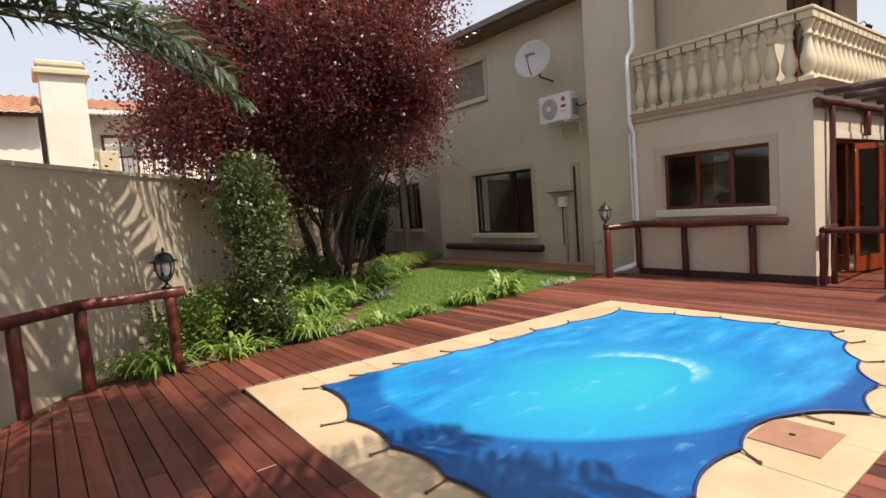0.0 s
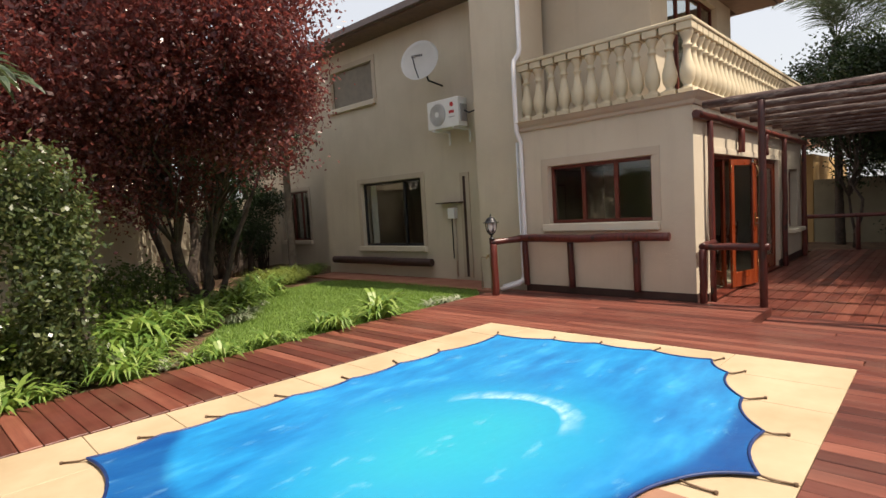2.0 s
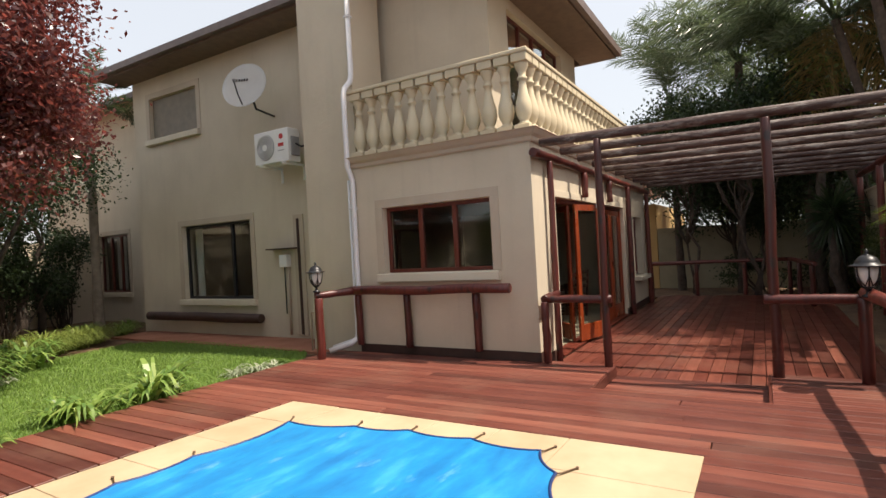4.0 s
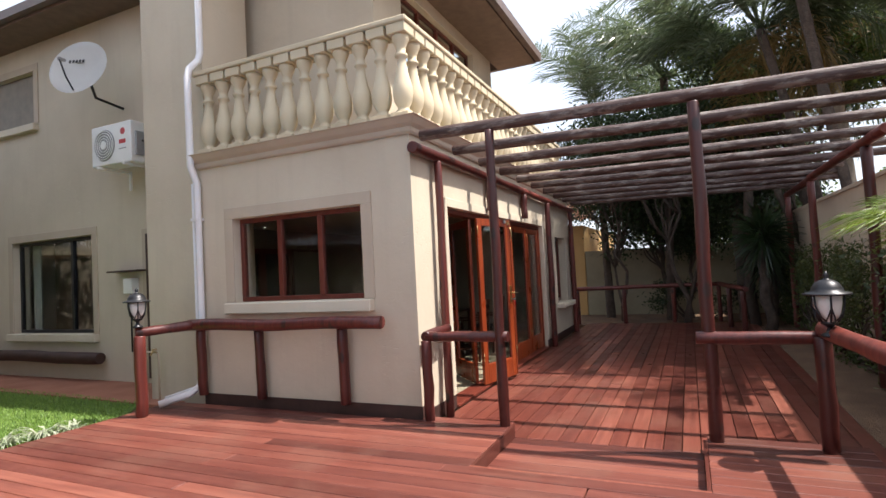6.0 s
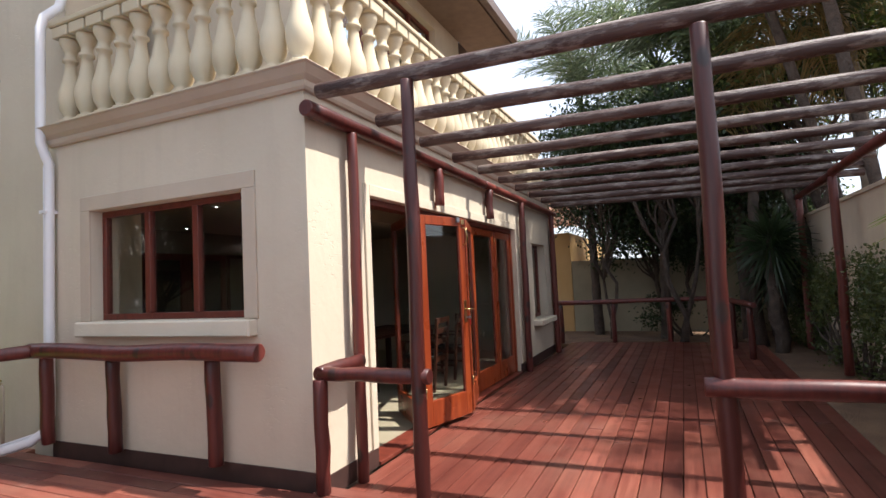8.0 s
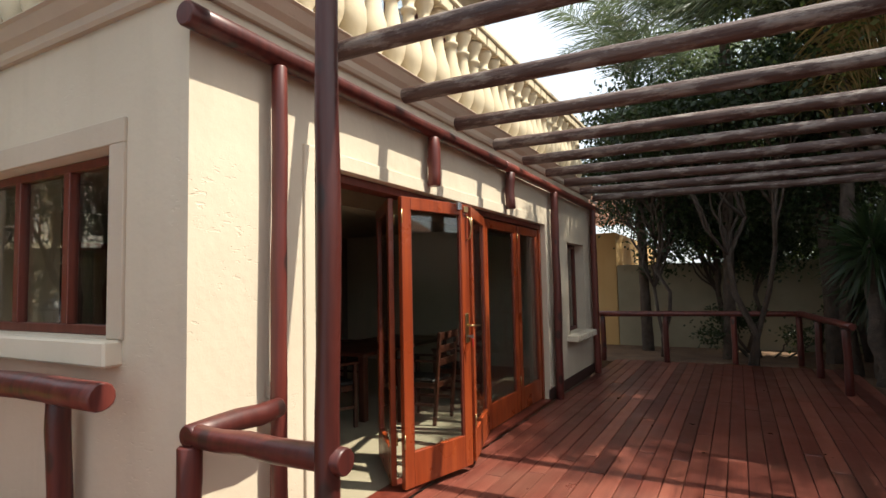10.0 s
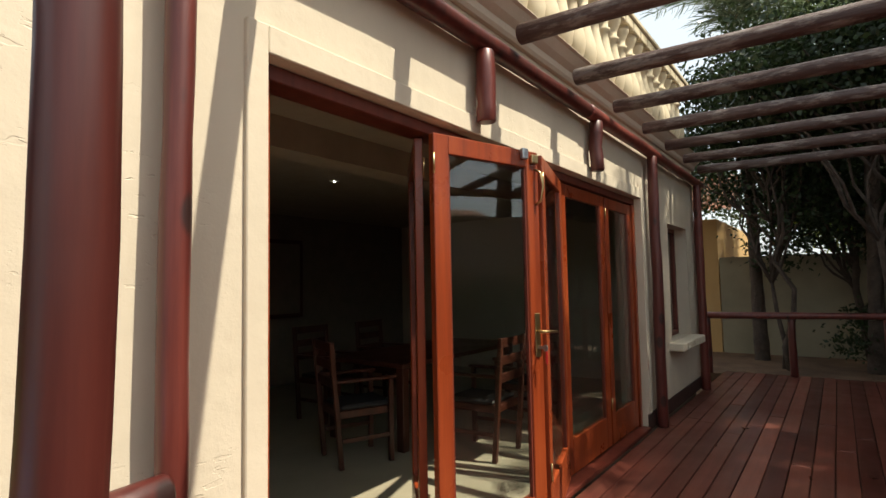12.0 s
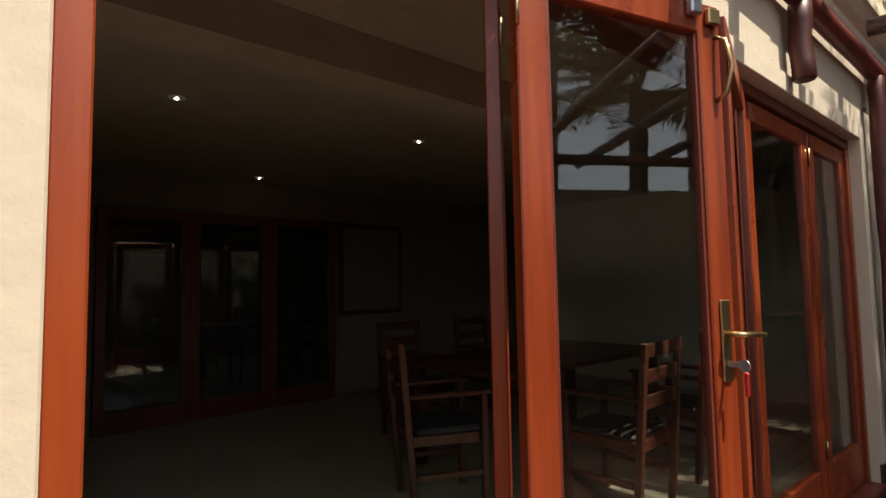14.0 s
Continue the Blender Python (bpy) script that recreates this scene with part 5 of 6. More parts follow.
# leafy shrub column by the fence
tree("shrub", (1.85, 6.5, GARDEN), [(0, 0, 0.05, 0.05, 2.0, 0.035), (0.08, 0.05, -0.12, 0.1, 1.9, 0.03), (0.2, 0.1, 0.3, 0.0, 1.2, 0.06)],
     [((0.02 * math.sin(k), 0.05 * math.cos(k * 2.1), 0.25 + 0.2 * k), (0.31 + 0.08 * min(k, 7) / 7, 0.33, 0.24)) for k in range(11)] + [((0.2, 0.1, 1.9), (0.25, 0.25, 0.25)), ((-0.25, 0.0, 1.8), (0.2, 0.2, 0.25))],
     11000, 0.068, OLIVEL, BARK, "slender small-leaved green shrub by the fence", 21, 0.09)


def clump(name, at, n, length, width, material, label, category, group, seed, rise=0.75, kind="", rings=5):
    """Arching strap leaves from one crown."""
    r = random.Random(seed)
    quads = []
    for i in range(n):
        a, ln = r.uniform(0, 2 * math.pi), length * r.uniform(0.6, 1.15)
        up, w = rise * r.uniform(0.7, 1.25), width * r.uniform(0.7, 1.2)
        c, s = math.cos(a), math.sin(a)
        base = Vector((r.gauss(0, 0.05) * length * 2, r.gauss(0, 0.05) * length * 2, 0))
        prev = None
        for k in range(rings + 1):
            f = k / rings
            out = ln * (f * 0.75 + 0.1 * f * f)
            z = ln * up * (1.9 * f - 1.55 * f * f)
            p = base + Vector((c * out, s * out, max(z, 0.01)))
            h = w * 0.5 * (1 - f ** 3) + 0.001
            cur = (p + Vector((-s, c, 0.15)) * h, p + Vector((s, -c, 0.15)) * h)
            if prev:
                quads.append((prev[0], prev[1], cur[1], cur[0]))
            prev = cur
    ob = from_quads(name, [[tuple(v) for v in q] for q in quads], material)
    ob.location = at
    return tagged(ob, label, category, group, kind)


AG = "strap-leaved clumps in the garden"
agap = [clump("agapanthus", (0, 0, -50), 44, 0.58, 0.048, STRAP, "green strap-leaved agapanthus clump in the bed", "plant", AG, 40 + i, 0.8) for i in range(4)]
pale = clump("spider_plant", (0, 0, -50), 60, 0.26, 0.02, PALEST, "small clump with pale striped leaves", "plant", "pale clumps", 60, 0.7)
tuft = clump("grass_tuft", (0, 0, -50), 420, 0.85, 0.013, TUFT, "large yellow-green ornamental grass tuft", "grass tuft", "grass tufts", 61, 0.75)
low = clump("grass_tuft", (0, 0, -50), 160, 0.5, 0.014, STRAP, "dense dark green grassy clump", "grass tuft", "grass tufts", 62, 0.8)
rnd = random.Random(3)
AGP = [(5.0, 6.12, 1.05), (4.86, 6.35, 0.8), (5.85, 6.3, 1.25), (5.7, 6.15, 1.0), (4.15, 6.08, 0.6), (3.95, 6.2, 0.7), (3.3, 6.1, 0.75), (3.0, 6.2, 0.6), (3.55, 6.15, 0.6),
       (0.5, 6.12, 1.05), (0.3, 6.35, 0.9), (1.3, 6.12, 1.0), (1.55, 6.2, 0.8), (2.25, 6.25, 0.85), (2.45, 6.5, 0.9), (2.1, 6.7, 1.0), (2.7, 6.7, 0.8), (2.9, 7.0, 0.9), (2.35, 6.15, 0.8)]
for k in range(20):
    f = k / 19
    AGP.append((2.8 + 3.5 * f + rnd.uniform(-0.35, 0.2), 7.1 + 3.4 * f + rnd.uniform(-0.2, 0.6), rnd.uniform(0.9, 1.4)))
for k in range(14):
    AGP.append((rnd.uniform(1.5, 3.4), rnd.uniform(7.2, 8.8), rnd.uniform(0.9, 1.5)))
for i, (x, y, s) in enumerate(AGP):
    o = copy_thing(agap[i % 4], pose(x, y, GARDEN - 0.02, 0, 0, rnd.uniform(0, 360)))
    o.scale = (s, s, s)
for x, y, s in ((7.25, 6.2, 1.2), (6.95, 6.3, 1.0), (7.5, 6.15, 0.9), (3.05, 6.35, 1.0), (4.5, 8.2, 1.3), (4.9, 8.7, 1.2), (5.4, 9.3, 1.2), (2.75, 6.4, 1.0)):
    o = copy_thing(pale, pose(x, y, GARDEN - 0.02, 0, 0, rnd.uniform(0, 360)))
    o.scale = (s, s, s)
for x, y, s in ((7.0, 11.6, 1.0), (7.6, 11.9, 0.95), (6.5, 11.2, 0.9), (8.1, 12.3, 0.8)):
    o = copy_thing(tuft, pose(x, y, GARDEN - 0.02, 0, 0, rnd.uniform(0, 360)))
    o.scale = (s, s, s)
for x, y, s in ((8.9, 12.7, 1.0), (8.4, 13.2, 1.2), (2.2, 7.4, 1.1), (1.9, 7.0, 1.0), (3.2, 8.0, 1.2), (3.8, 8.9, 1.2), (4.4, 9.6, 1.2), (2.7, 8.2, 1.2), (9.3, 13.2, 1.1)):
    o = copy_thing(low, pose(x, y, GARDEN - 0.02, 0, 0, rnd.uniform(0, 360)))
    o.scale = (s, s, s)
for o in agap + [pale, tuft, low]:
    bpy.data.objects.remove(o)


def shrub(name, at, blobs, n, size, material, label, seed, clumpy=0.12):
    t = thing(name, at, label, "shrub")
    bm = bmesh.new()
    for k, (c, rad) in enumerate(blobs):
        limb(bm, (c[0] * 0.3, c[1] * 0.3, -0.05), c, 0.022, 0.008, seed + k)
    part("stem", bm, BARK, t)
    from_quads("foliage", leaf_quads(cloud(blobs, n, seed, clumpy), size, size * 0.5, seed), material, t)
    return t


shrub("shrub", (0.9, 6.85, GARDEN), rblobs(7, (0, 0, 0.35), (0.5, 0.25, 0.2), 0.25, 31), 2500, 0.07, LIMEL, "low lime-green shrub by the wall", 31)
shrub("shrub", (1.6, 7.5, GARDEN), rblobs(8, (0, 0, 0.4), (0.6, 0.4, 0.25), 0.3, 32), 3000, 0.07, GREENL, "low green shrub by the wall", 32)
shrub("shrub", (2.3, 8.3, GARDEN), rblobs(8, (0, 0, 0.45), (0.7, 0.4, 0.25), 0.3, 33), 3000, 0.07, LIMEL, "low lime-green shrub by the wall", 33)
shrub("shrub", (3.2, 9.3, GARDEN), rblobs(8, (0, 0, 0.5), (0.8, 0.5, 0.3), 0.35, 34), 3500, 0.08, GREENL, "low green shrub by the wall", 34)

shrub("shrub", (9.5, 16.6, GARDEN), rblobs(18, (0, 0, 1.6), (0.9, 0.6, 1.3), 0.45, 35), 8000, 0.09, DARKL, "tall dark shrub at the garden's far end", 35)
shrub("shrub", (7.6, 15.2, GARDEN), rblobs(18, (0, 0, 1.3), (1.2, 0.6, 1.0), 0.5, 36), 8000, 0.09, DARKL, "tall dark shrub at the garden's far end", 36)

# lawn blades
r = np.random.RandomState(7)
LAWN = [(2.9, 6.0), (3.3, 6.9), (4.0, 7.9), (4.8, 8.8), (5.8, 10.0), (6.8, 10.9), (8.2, 11.2), (8.75, 10.2), (8.7, 8.0), (8.6, 6.6), (7.9, 6.0)]
pts = np.stack([r.uniform(2.9, 8.75, 64000), r.uniform(6.0, 11.2, 64000)], axis=1)
ins = np.zeros(len(pts), bool)
for (x0, y0), (x1, y1) in zip(LAWN, LAWN[1:] + LAWN[:1]):
    cross = (y0 > pts[:, 1]) != (y1 > pts[:, 1])
    with np.errstate(divide='ignore', invalid='ignore'):
        ins ^= cross & (pts[:, 0] < (x1 - x0) * (pts[:, 1] - y0) / (y1 - y0 if y1 != y0 else 1) + x0)
pts = pts[ins]
n = len(pts)
a, h = r.uniform(0, 2 * np.pi, n), r.uniform(0.02, 0.05, n)
p = np.column_stack([pts, np.full(n, GARDEN - 0.002)])
sd = np.column_stack([np.cos(a), np.sin(a), np.zeros(n)]) * 0.006
tp = p + np.column_stack([r.normal(0, 0.015, n), r.normal(0, 0.015, n), h])
tagged(from_quads("lawn_grass", np.stack([p - sd, p + sd, tp + sd * 0.2, tp - sd * 0.2], axis=1), BLADES), "short green lawn grass", "grass", "", "stuff")


# palms
def frond_mesh(name, length, pairs, leaflet, width, droop, plume, seed, material):
    """A feather leaf along +x from the origin: an arched rib with leaflets."""
    r = random.Random(seed)
    quads, pts = [], []
    for i in range(13):
        f = i / 12
        pts.append(Vector((length * (f - 0.18 * droop * f * f), 0, length * (0.30 * f - droop * 0.55 * f ** 2.2))))
    def at(f):
        k = min(int(f * 12), 11)
        return pts[k].lerp(pts[k + 1], f * 12 - k)
    for a, b in zip(pts, pts[1:]):
        w = 0.02 * (1.1 - a.x / length * 0.9)
        for n in (Vector((0, w, 0)), Vector((0, 0, w))):
            quads.append((a - n, a + n, b + n, b - n))
    for i in range(pairs):
        f = 0.14 + 0.86 * (i + r.random()) / pairs
        p, d = at(f), (at(min(f + 0.02, 1.0)) - at(f - 0.02)).normalized()
        ln = leaflet * (0.45 + 0.75 * math.sin(math.pi * min(f * 0.8 + 0.15, 1.0))) * r.uniform(0.85, 1.1)
        for s in (-1, 1):
            turn = r.uniform(-1.35, 1.35) * plume + 0.2
            v = (Vector((0, s * math.cos(turn), math.sin(turn))) + d * r.uniform(0.35, 0.8)).normalized()
            fall = Vector((0, 0, -ln * r.uniform(0.2, 0.8) * droop))
            m, e2, e = p + v * ln * 0.38, p + v * ln * 0.68 + fall * 0.22, p + v * ln * 0.9 + fall * 0.6
            w = width * 0.5
            t = v.cross(Vector((0, 0, 1))).normalized() * w + Vector((0, 0, w * r.uniform(-0.7, 0.7)))
            quads += [(p - t * 0.45, p + t * 0.45, m + t, m - t), (m - t, m + t, e2 + t * 0.8, e2 - t * 0.8), (e2 - t * 0.8, e2 + t * 0.8, e + t * 0.1, e - t * 0.1)]
    me_ob = from_quads(name, [[tuple(v) for v in q] for q in quads], material)
    return me_ob


def palm(name, at, height, lean, trunk_r, fronds, n, label, seed, tilt=(-15, 70), bark=None, scale=1.0, dry=None):
    t = thing(name, at, label, "palm tree")
    top = Vector((lean[0], lean[1], height))
    bm = bmesh.new()
    k = max(8, int(height * 5))
    tube(bm, [Vector((0, 0, -0.15)).lerp(top, i / k) for i in range(k + 1)], [trunk_r * (1.25 - 0.35 * min(i / k * 4, 1)) * (1 + 0.07 * (i % 2)) for i in range(k + 1)], 12, True, 0.1, seed)
    part("trunk", bm, bark or PALEBARK, t)
    r = random.Random(seed)
    for i in range(n):
        el = tilt[0] + (tilt[1] - tilt[0]) * ((i * 0.618) % 1.0)
        f = fronds[i % len(fronds)] if not (dry and el < tilt[0] + 18) else dry
        o = f.copy()
        scene.collection.objects.link(o)
        o.name = "frond"
        o.parent = t
        s = scale * r.uniform(0.85, 1.1)
        o.matrix_basis = Matrix.Translation(top) @ pose(0, 0, 0, 0, 0, i * 137.5 + r.uniform(-12, 12)) @ pose(0, 0, 0, r.uniform(-25, 25), -el, 0) @ Matrix.Diagonal((s, s, s, 1))
    return t


feather = [frond_mesh("frond", 3.3, 92, 0.56, 0.02, d, 0.75, 70 + i, PALML) for i, d in enumerate((0.7, 1.0, 1.3))]
stiff = [frond_mesh("frond", 2.6, 62, 0.5, 0.032, d * 0.7, 0.2, 80 + i, DATEL) for i, d in enumerate((0.7, 1.0))]
dryf = frond_mesh("frond", 2.4, 70, 0.7, 0.024, 1.6, 0.6, 90, DRYL)
limef = [frond_mesh("frond", 2.4, 60, 0.75, 0.016, 1.5, 0.8, 95, LIMEL)]
QP = "tall feathery queen palm past the deck"
palm("queen_palm", (19.8, 2.2, -0.3), 5.9, (0.0, 0.1), 0.11, feather, 13, QP, 101, (2, 86), BARK, 0.95)
palm("queen_palm", (19.0, 0.6, -0.14), 6.3, (0.1, -0.2), 0.11, feather, 20, QP, 102, (-35, 75), BARK, 1.0)
palm("queen_palm", (18.9, -1.1, -0.14), 5.7, (-0.4, 0.2), 0.14, feather, 20, QP, 103, (-35, 75), BARK, 1.1, dryf)
palm("queen_palm", (16.6, -3.0, -0.32), 6.2, (0.3, 0.35), 0.14, feather, 15, QP, 104, (-18, 75), None, 0.95, dryf)
palm("queen_palm", (23.5, 0.5, -0.3), 6.5, (0.2, 0.0), 0.14, feather, 16, QP, 105, (-25, 80), None, 1.2)
palm("queen_palm", (14.0, -6.6, -0.3), 8.4, (0.1, 0.2), 0.14, feather, 14, QP, 132, (-25, 80), None, 1.2)
palm("queen_palm", (16.8, -6.0, -0.3), 8.4, (0.1, 0.2), 0.14, feather, 14, QP, 134, (-25, 80), None, 1.2)
palm("date_palm", (-2.6, 6.4, GARDEN), 3.8, (1.5, -0.1), 0.2, stiff, 22, "date palm with stiff arching fronds over the fence", 107, (-16, 42), BARK, 1.35)
palm("date_palm", (0.1, -1.75, -0.12), 5.4, (0.4, 1.7), 0.2, stiff, 23, "date palm with stiff arching fronds over the deck", 108, (-30, 65), BARK, 1.0)
palm("queen_palm", (9.3, 14.4, GARDEN), 5.7, (0.0, 0.0), 0.11, stiff, 14, "palm with green fronds beside the house corner", 109, (-20, 75), None, 0.62)
palm("queen_palm", (15.5, -2.7, -0.3), 6.0, (0.2, 1.3), 0.08, feather, 18, QP, 151, (-22, 75), BARK, 0.95, dryf)
palm("queen_palm", (17.2, -2.7, -0.3), 5.6, (0.1, 1.8), 0.08, feather, 18, QP, 152, (-24, 75), BARK, 0.95)
palm("date_palm", (14.3, -2.6, -0.3), 6.3, (0.1, 0.8), 0.085, stiff, 20, "date palm with stiff fronds leaning over the pergola", 153, (-12, 65), BARK, 0.95)
palm("date_palm", (14.6, -4.4, -0.3), 4.7, (0.1, 0.2), 0.16, stiff, 26, "date palm with stiff fronds past the boundary wall", 161, (-15, 65), BARK, 1.0)
palm("bush_palm", (9.75, -2.0, -0.12), 1.45, (0.0, 0.0), 0.07, limef, 14, "low palm with drooping yellow-green leaves by the rail", 110, (5, 75), None, 0.42)
for o in feather + stiff + limef + [dryf]:
    bpy.data.objects.remove(o)


def yucca(at, h, n, ln, seed, material=DARKL, label="spiky dark yucca with sword leaves", low=-70):
    t = thing("yucca", at, label, "yucca")
    bm = bmesh.new()
    limb(bm, (0, 0, -0.1), (0.1, 0, h), 0.11, 0.08, seed)
    part("trunk", bm, BARK, t)
    r = random.Random(seed)
    quads = []
    for i in range(n):
        a, e = r.uniform(0, 6.283), math.radians(r.uniform(low, 80))
        d = Vector((math.cos(a) * math.cos(e), math.sin(a) * math.cos(e), math.sin(e)))
        p = Vector((0.1, 0, h - r.uniform(0, 0.35)))
        s = d.orthogonal().normalized() * 0.022
        m, q = p + d * ln * 0.5, p + d * ln * r.uniform(0.8, 1.05) - Vector((0, 0, 0.12))
        quads += [[tuple(v) for v in (p - s * 0.6, p + s * 0.6, m + s, m - s)], [tuple(v) for v in (m - s, m + s, q + s * 0.1, q - s * 0.1)]]
    from_quads("leaves", quads, material, t)


yucca((16.6, -1.3, -0.13), 2.1, 260, 0.8, 120)
yucca((17.3, -1.45, -0.13), 1.6, 220, 0.7, 121)
yucca((17.5, -1.15, -0.13), 5.35, 150, 0.95, 122, STRAP, "tall yucca with a bright green crown of sword leaves", -25)
shrub("hedge", (14.4, -1.95, -0.13), [((-4.5 + 0.65 * k, 0.06 * math.sin(k * 1.7), z), (0.45, 0.2, 0.3)) for k in range(14) for z in (0.25, 0.55, 0.85, 1.15, 1.4)], 30000, 0.06, OLIVEL, "tall dark clipped hedge against the boundary wall", 41, 0.07)
shrub("shrub", (19.4, 0.0, -0.14), rblobs(9, (0, 0, 0.45), (0.5, 1.7, 0.3), 0.35, 42), 3500, 0.09, DARKL, "dark shrubs in front of the far wall", 42)
tree("far_tree", (19.9, 0.6, -0.14), [(0, 0, 0.1, 0.3, 2.6, 0.07), (0.2, -0.3, 0.3, -0.9, 2.5, 0.06)], rblobs(34, (0.0, 0.4, 3.1), (0.9, 1.9, 1.3), 0.55, 43), 19000, 0.1, DARKL, BARK, "dark leafy tree by the far wall", 43)
tree("far_tree", (19.2, -1.6, -0.14), [(0, 0, 0.1, 0.3, 2.6, 0.07), (0.2, -0.3, -0.3, 0.2, 2.9, 0.06)], rblobs(22, (0.0, 0.2, 3.4), (0.9, 1.0, 1.7), 0.6, 47), 15000, 0.1, DARKL, BARK, "dark leafy tree by the far wall", 47)
tree("far_tree", (18.7, 1.7, -0.14), [(0, 0, 0.05, 0.0, 2.7, 0.05), (0.15, 0.1, 0.3, 0.2, 2.9, 0.04)], rblobs(30, (0.3, 0.2, 4.0), (0.8, 1.5, 1.25), 0.55, 48), 17000, 0.1, DARKL, BARK, "dark leafy tree by the far wall", 48)
# added canopy that keeps the far deck and wall dim
tree("far_tree", (17.9, 0.2, -0.14), [(0, 0, 0.05, 0.3, 4.0, 0.06), (0.1, 0.1, -0.4, -0.6, 4.2, 0.05)], rblobs(34, (-0.2, 0.2, 4.6), (1.6, 2.3, 0.8), 0.6, 50), 17000, 0.1, DARKL, BARK, "dark leafy tree added over the far deck to darken it", 50)
tree("far_tree", (22.4, -0.4, -0.3), [(0, 0, 0.1, 1.2, 3.4, 0.12), (0.1, -0.4, 0.2, -1.6, 3.3, 0.1), (0.2, 0.2, 0.3, 0.1, 3.6, 0.09)], rblobs(60, (0, 0.0, 3.9), (0.9, 2.9, 2.1), 0.75, 55), 34000, 0.14, DARKL, BARK, "dense dark tree just past the far wall", 55)
tree("far_tree", (24.5, -0.5, -0.3), [(0, 0, 0.1, 0.3, 2.6, 0.1)], rblobs(18, (0, 0, 2.9), (1.5, 2.5, 1.2), 0.8, 44), 12000, 0.12, LIMEL, BARK, "sunlit pale green tree past the wall", 44)
tree("far_tree", (21.5, -4.5, -0.3), [(0, 0, 0.1, 0.3, 2.2, 0.1)], rblobs(16, (0, 0, 2.4), (2.2, 1.2, 0.8), 0.7, 45), 10000, 0.12, LIMEL, BARK, "sunlit pale green tree past the wall", 45)
tree("far_tree", (28.0, 6.0, -0.3), [(0, 0, 0.1, 0.3, 3.5, 0.14)], rblobs(18, (0, 0, 4.6), (2.5, 3.5, 1.8), 1.0, 46), 12000, 0.14, DARKL, BARK, "tall dark tree past the far wall", 46)

# broadleaf crowns added among the palms to shade the pergola deck
tree("added_shade_tree", (14.8, -4.6, -0.3), [(0, 0, 2.2, 0.2, 5.2, 0.16), (0.2, 0, 3.0, 0.5, 5.4, 0.1)], rblobs(26, (3.2, 0.5, 6.6), (2.4, 1.5, 1.3), 0.85, 51), 9000, 0.13, GREENL, BARK, "tall dark-leaved tree added past the boundary wall to shade the deck", 51)
tree("added_shade_tree", (17.6, -2.75, -0.3), [(0, 0, 0.1, 0.6, 4.4, 0.12), (0.2, 0, -0.4, 0.9, 4.6, 0.08)], rblobs(34, (0.9, 1.6, 5.6), (2.2, 2.6, 1.2), 0.75, 53), 12000, 0.12, GREENL, BARK, "dark-leaved tree added over the pergola to shade the deck", 53)

# ---- decking, board by board ----
def deck(name, label, z, along, rows, material, seed):
    """rows: (across0, across1, [(start, end), ...]); each board an object."""
    root = thing(name, (0, 0, z), label, "deck", "", "structure")
    cache, r = {}, random.Random(seed)
    for c0, c1, runs in rows:
        for s, e in runs:
            key = (round(c1 - c0, 3), round(e - s, 2))
            if key not in cache:
                w, ln = c1 - c0, e - s
                bm = boxed(0, 0, -0.03, w, ln, 0, bevel=0.004) if along == "y" else boxed(0, 0, -0.03, ln, w, 0, bevel=0.004)
                o = part("board", bm, material, root)
                cache[key] = o.data
            else:
                o = new("board", cache[key])
                o.parent = root
            dz = r.uniform(-0.0025, 0.001)
            o.location = (c0, s, dz) if along == "y" else (s, c0, dz)


PITCH, GAP = 0.142, 0.007
r = random.Random(12)
rows = []
k = 0
x = -2.2
NX0, NX1, NY0, NY1 = 7.62, 8.64, 0.07, 1.66
while x < 8.60:
    a, b = x, x + PITCH - GAP
    m = (a + b) / 2
    runs = []
    top = 5.97 if m > -0.2 else 5.97 + (m + 0.2) * 0.95
    if m < 0.92:
        cut = r.uniform(1.6, 3.6)
        runs = [(-0.98, cut), (cut + 0.004, top)]
    elif m < 6.22:
        f = (m - 0.97) / 5.28
        runs = [(-0.98, 0.49), (4.77 - 0.37 * f, 5.97)]
    elif m < 8.64:
        if NX0 < m:
            runs = [(-0.98, NY0), (NY1, r.choice((3.6, 4.2, 4.8))), ]
            runs.append((runs[-1][1] + 0.004, 5.97))
        else:
            cut = r.uniform(0.4, 3.8)
            runs = [(-0.98, cut), (cut + 0.004, 5.97)]
    else:
        runs = [(-0.98, NY0), (NY1, DY - 0.02)]
    rows.append((round(a, 3), round(b, 3), [(round(s, 2), round(e, 2)) for s, e in runs]))
    x += PITCH
deck("deck_pool", "reddish oiled hardwood decking around the pool", DECK, "y", rows, DECK_Y, 1)
rows, y = [], -1.16
while y < DY - 0.12:
    c = r.uniform(10.5, 12.8)
    d = c + r.uniform(2.4, 3.4)
    rows.append((round(y, 3), round(y + PITCH - GAP, 3), [(8.65, round(c, 1)), (round(c, 1) + 0.004, round(d, 1)), (round(d, 1) + 0.004, 17.85)]))
    y += PITCH
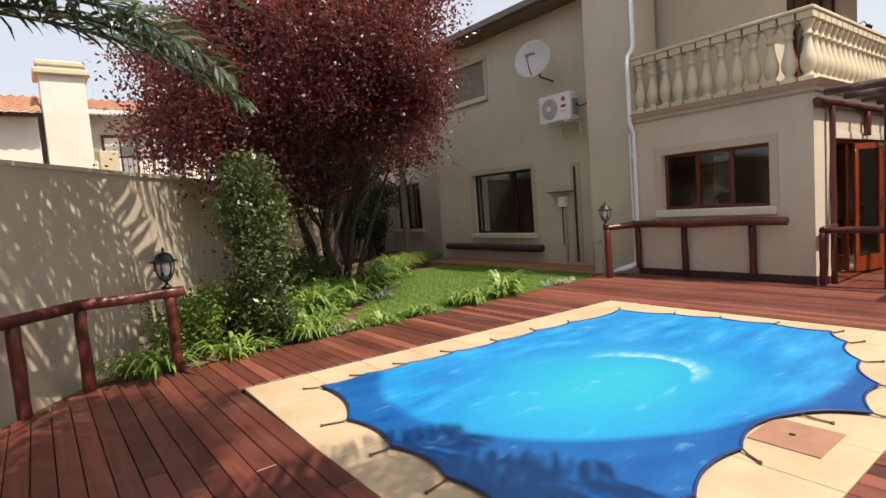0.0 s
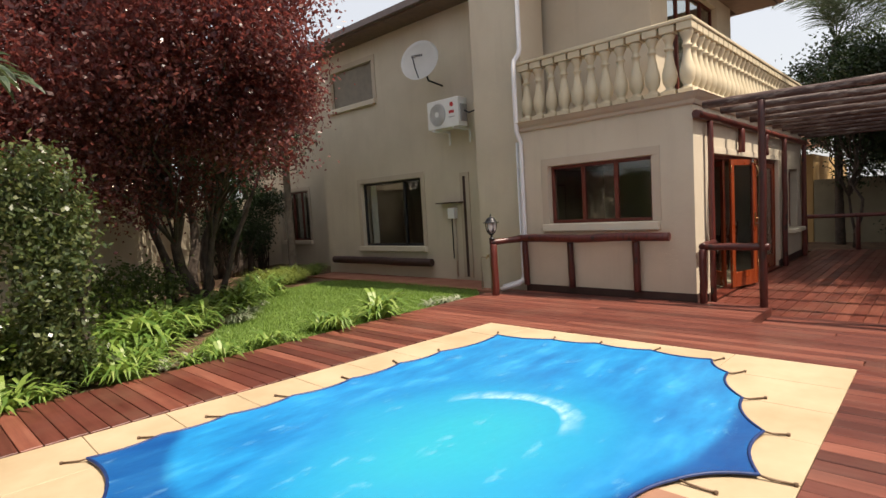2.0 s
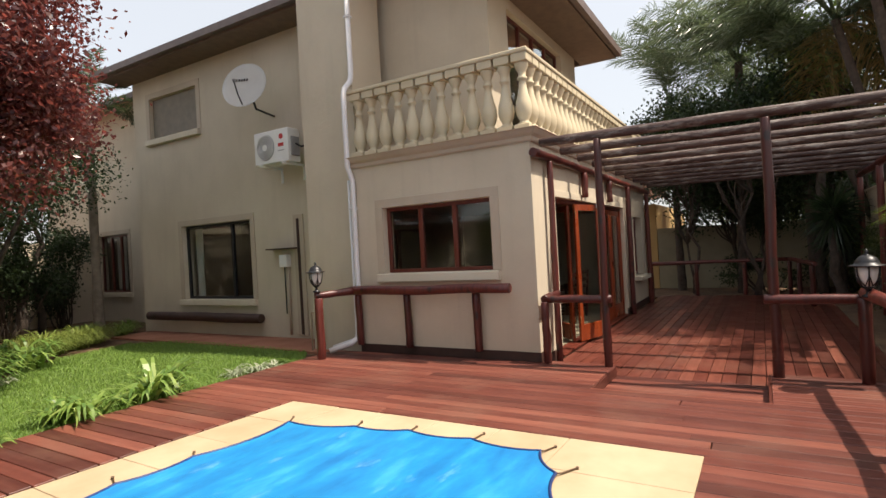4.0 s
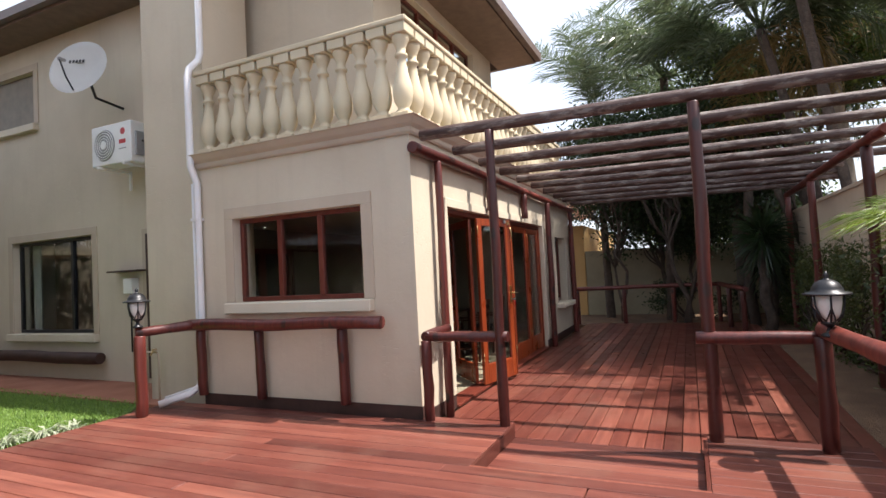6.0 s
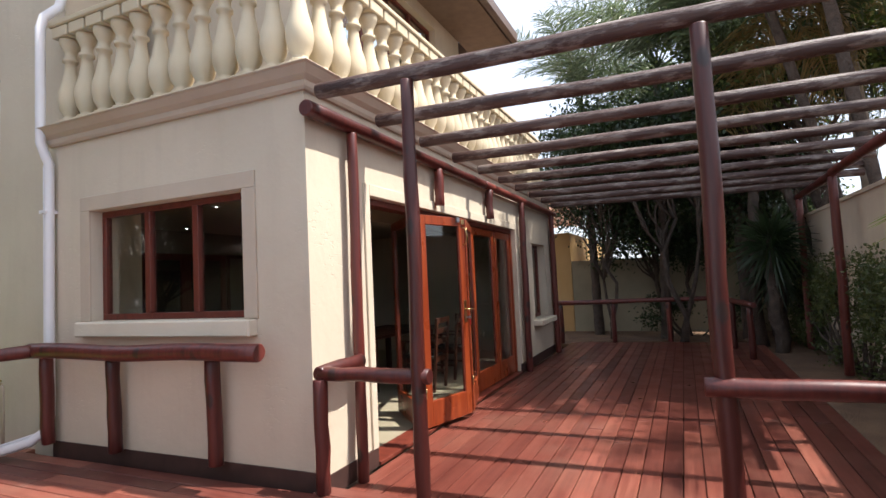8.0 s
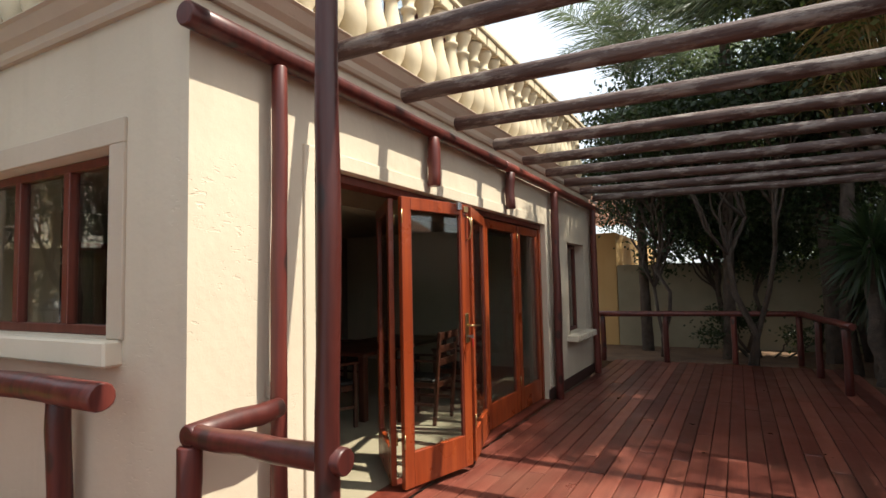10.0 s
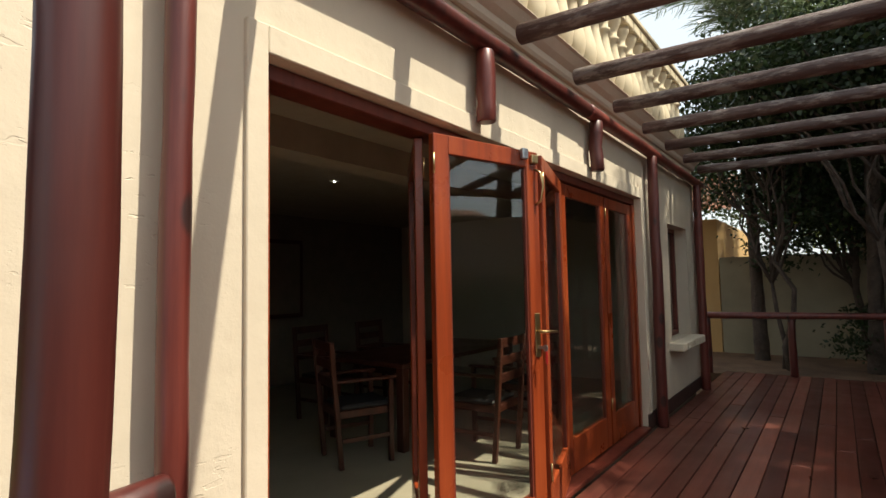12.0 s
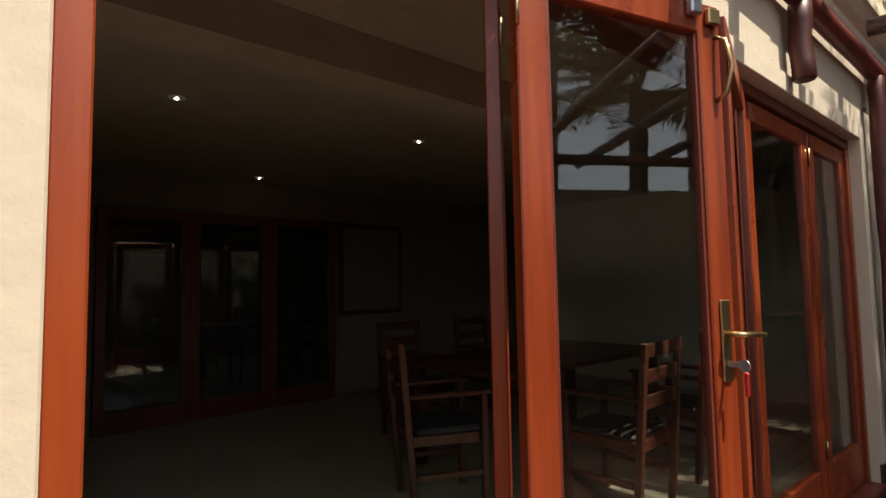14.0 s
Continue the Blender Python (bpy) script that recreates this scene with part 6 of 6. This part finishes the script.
deck("deck_pergola", "reddish oiled hardwood decking under the pergola", LOW, "x", rows, DECK_X, 2)
rows, x = [], NX0 + 0.005
while x < NX1 - 0.05:
    rows.append((round(x, 3), round(min(x + PITCH - GAP, NX1 - 0.006), 3), [(NY0 + 0.03, NY1 - 0.03)]))
    x += PITCH
deck("deck_step", "sunken deck step between the posts", LOW + 0.01, "y", rows, DECK_Y, 3)
setting("deck_riser_a", boxed(NX0 - 0.03, NY0 + 0.002, LOW - 0.05, NX0 - 0.002, NY1 - 0.002, DECK - 0.002), DECK_X, "hardwood riser of the deck step", "riser")
setting("deck_riser_b", boxed(NX0 - 0.03, NY0 + 0.003, LOW - 0.05, NX1, NY0 + 0.027, DECK - 0.004), DECK_X, "hardwood riser of the deck step", "riser")
setting("deck_riser_c", boxed(NX0 - 0.03, NY1 - 0.027, LOW - 0.05, NX1, NY1 - 0.003, DECK - 0.004), DECK_X, "hardwood riser of the deck step", "riser")
setting("deck_riser_d", boxed(NX1 - 0.03, NY1, LOW - 0.05, NX1 - 0.004, DY - 0.03, DECK - 0.034), DECK_X, "hardwood riser of the deck edge", "riser")
setting("deck_riser_e", boxed(NX1 - 0.03, -1.0, LOW - 0.05, NX1 - 0.004, NY0, DECK - 0.034), DECK_X, "hardwood riser of the deck edge", "riser")
setting("deck_edge_north", boxed(-0.15, 5.972, -0.2, 8.6, 5.995, DECK - 0.01), DECK_X, "hardwood edge board beside the bed", "deck edge")
setting("deck_edge_south", boxed(-1.7, -1.01, -0.2, 8.63, -0.985, DECK - 0.01), DECK_X, "hardwood edge board beside the bed", "deck edge")
# dark slabs stand in for the shade seen between the boards
setting("deck_bed", boxed(-2.1, -0.97, -0.2, 0.9, 4.0, DECK - 0.06), PLINTH_GAP, "dark slab standing in for shade below the deck boards", "deck base")
setting("deck_bed_b", boxed(6.22, -0.97, -0.2, NX0 - 0.03, 5.94, DECK - 0.06), PLINTH_GAP, "dark slab standing in for shade below the deck boards", "deck base")
setting("deck_bed_c", boxed(8.65, -1.2, -0.25, 17.85, DY - 0.03, LOW - 0.05), PLINTH_GAP, "dark slab standing in for shade below the deck boards", "deck base")
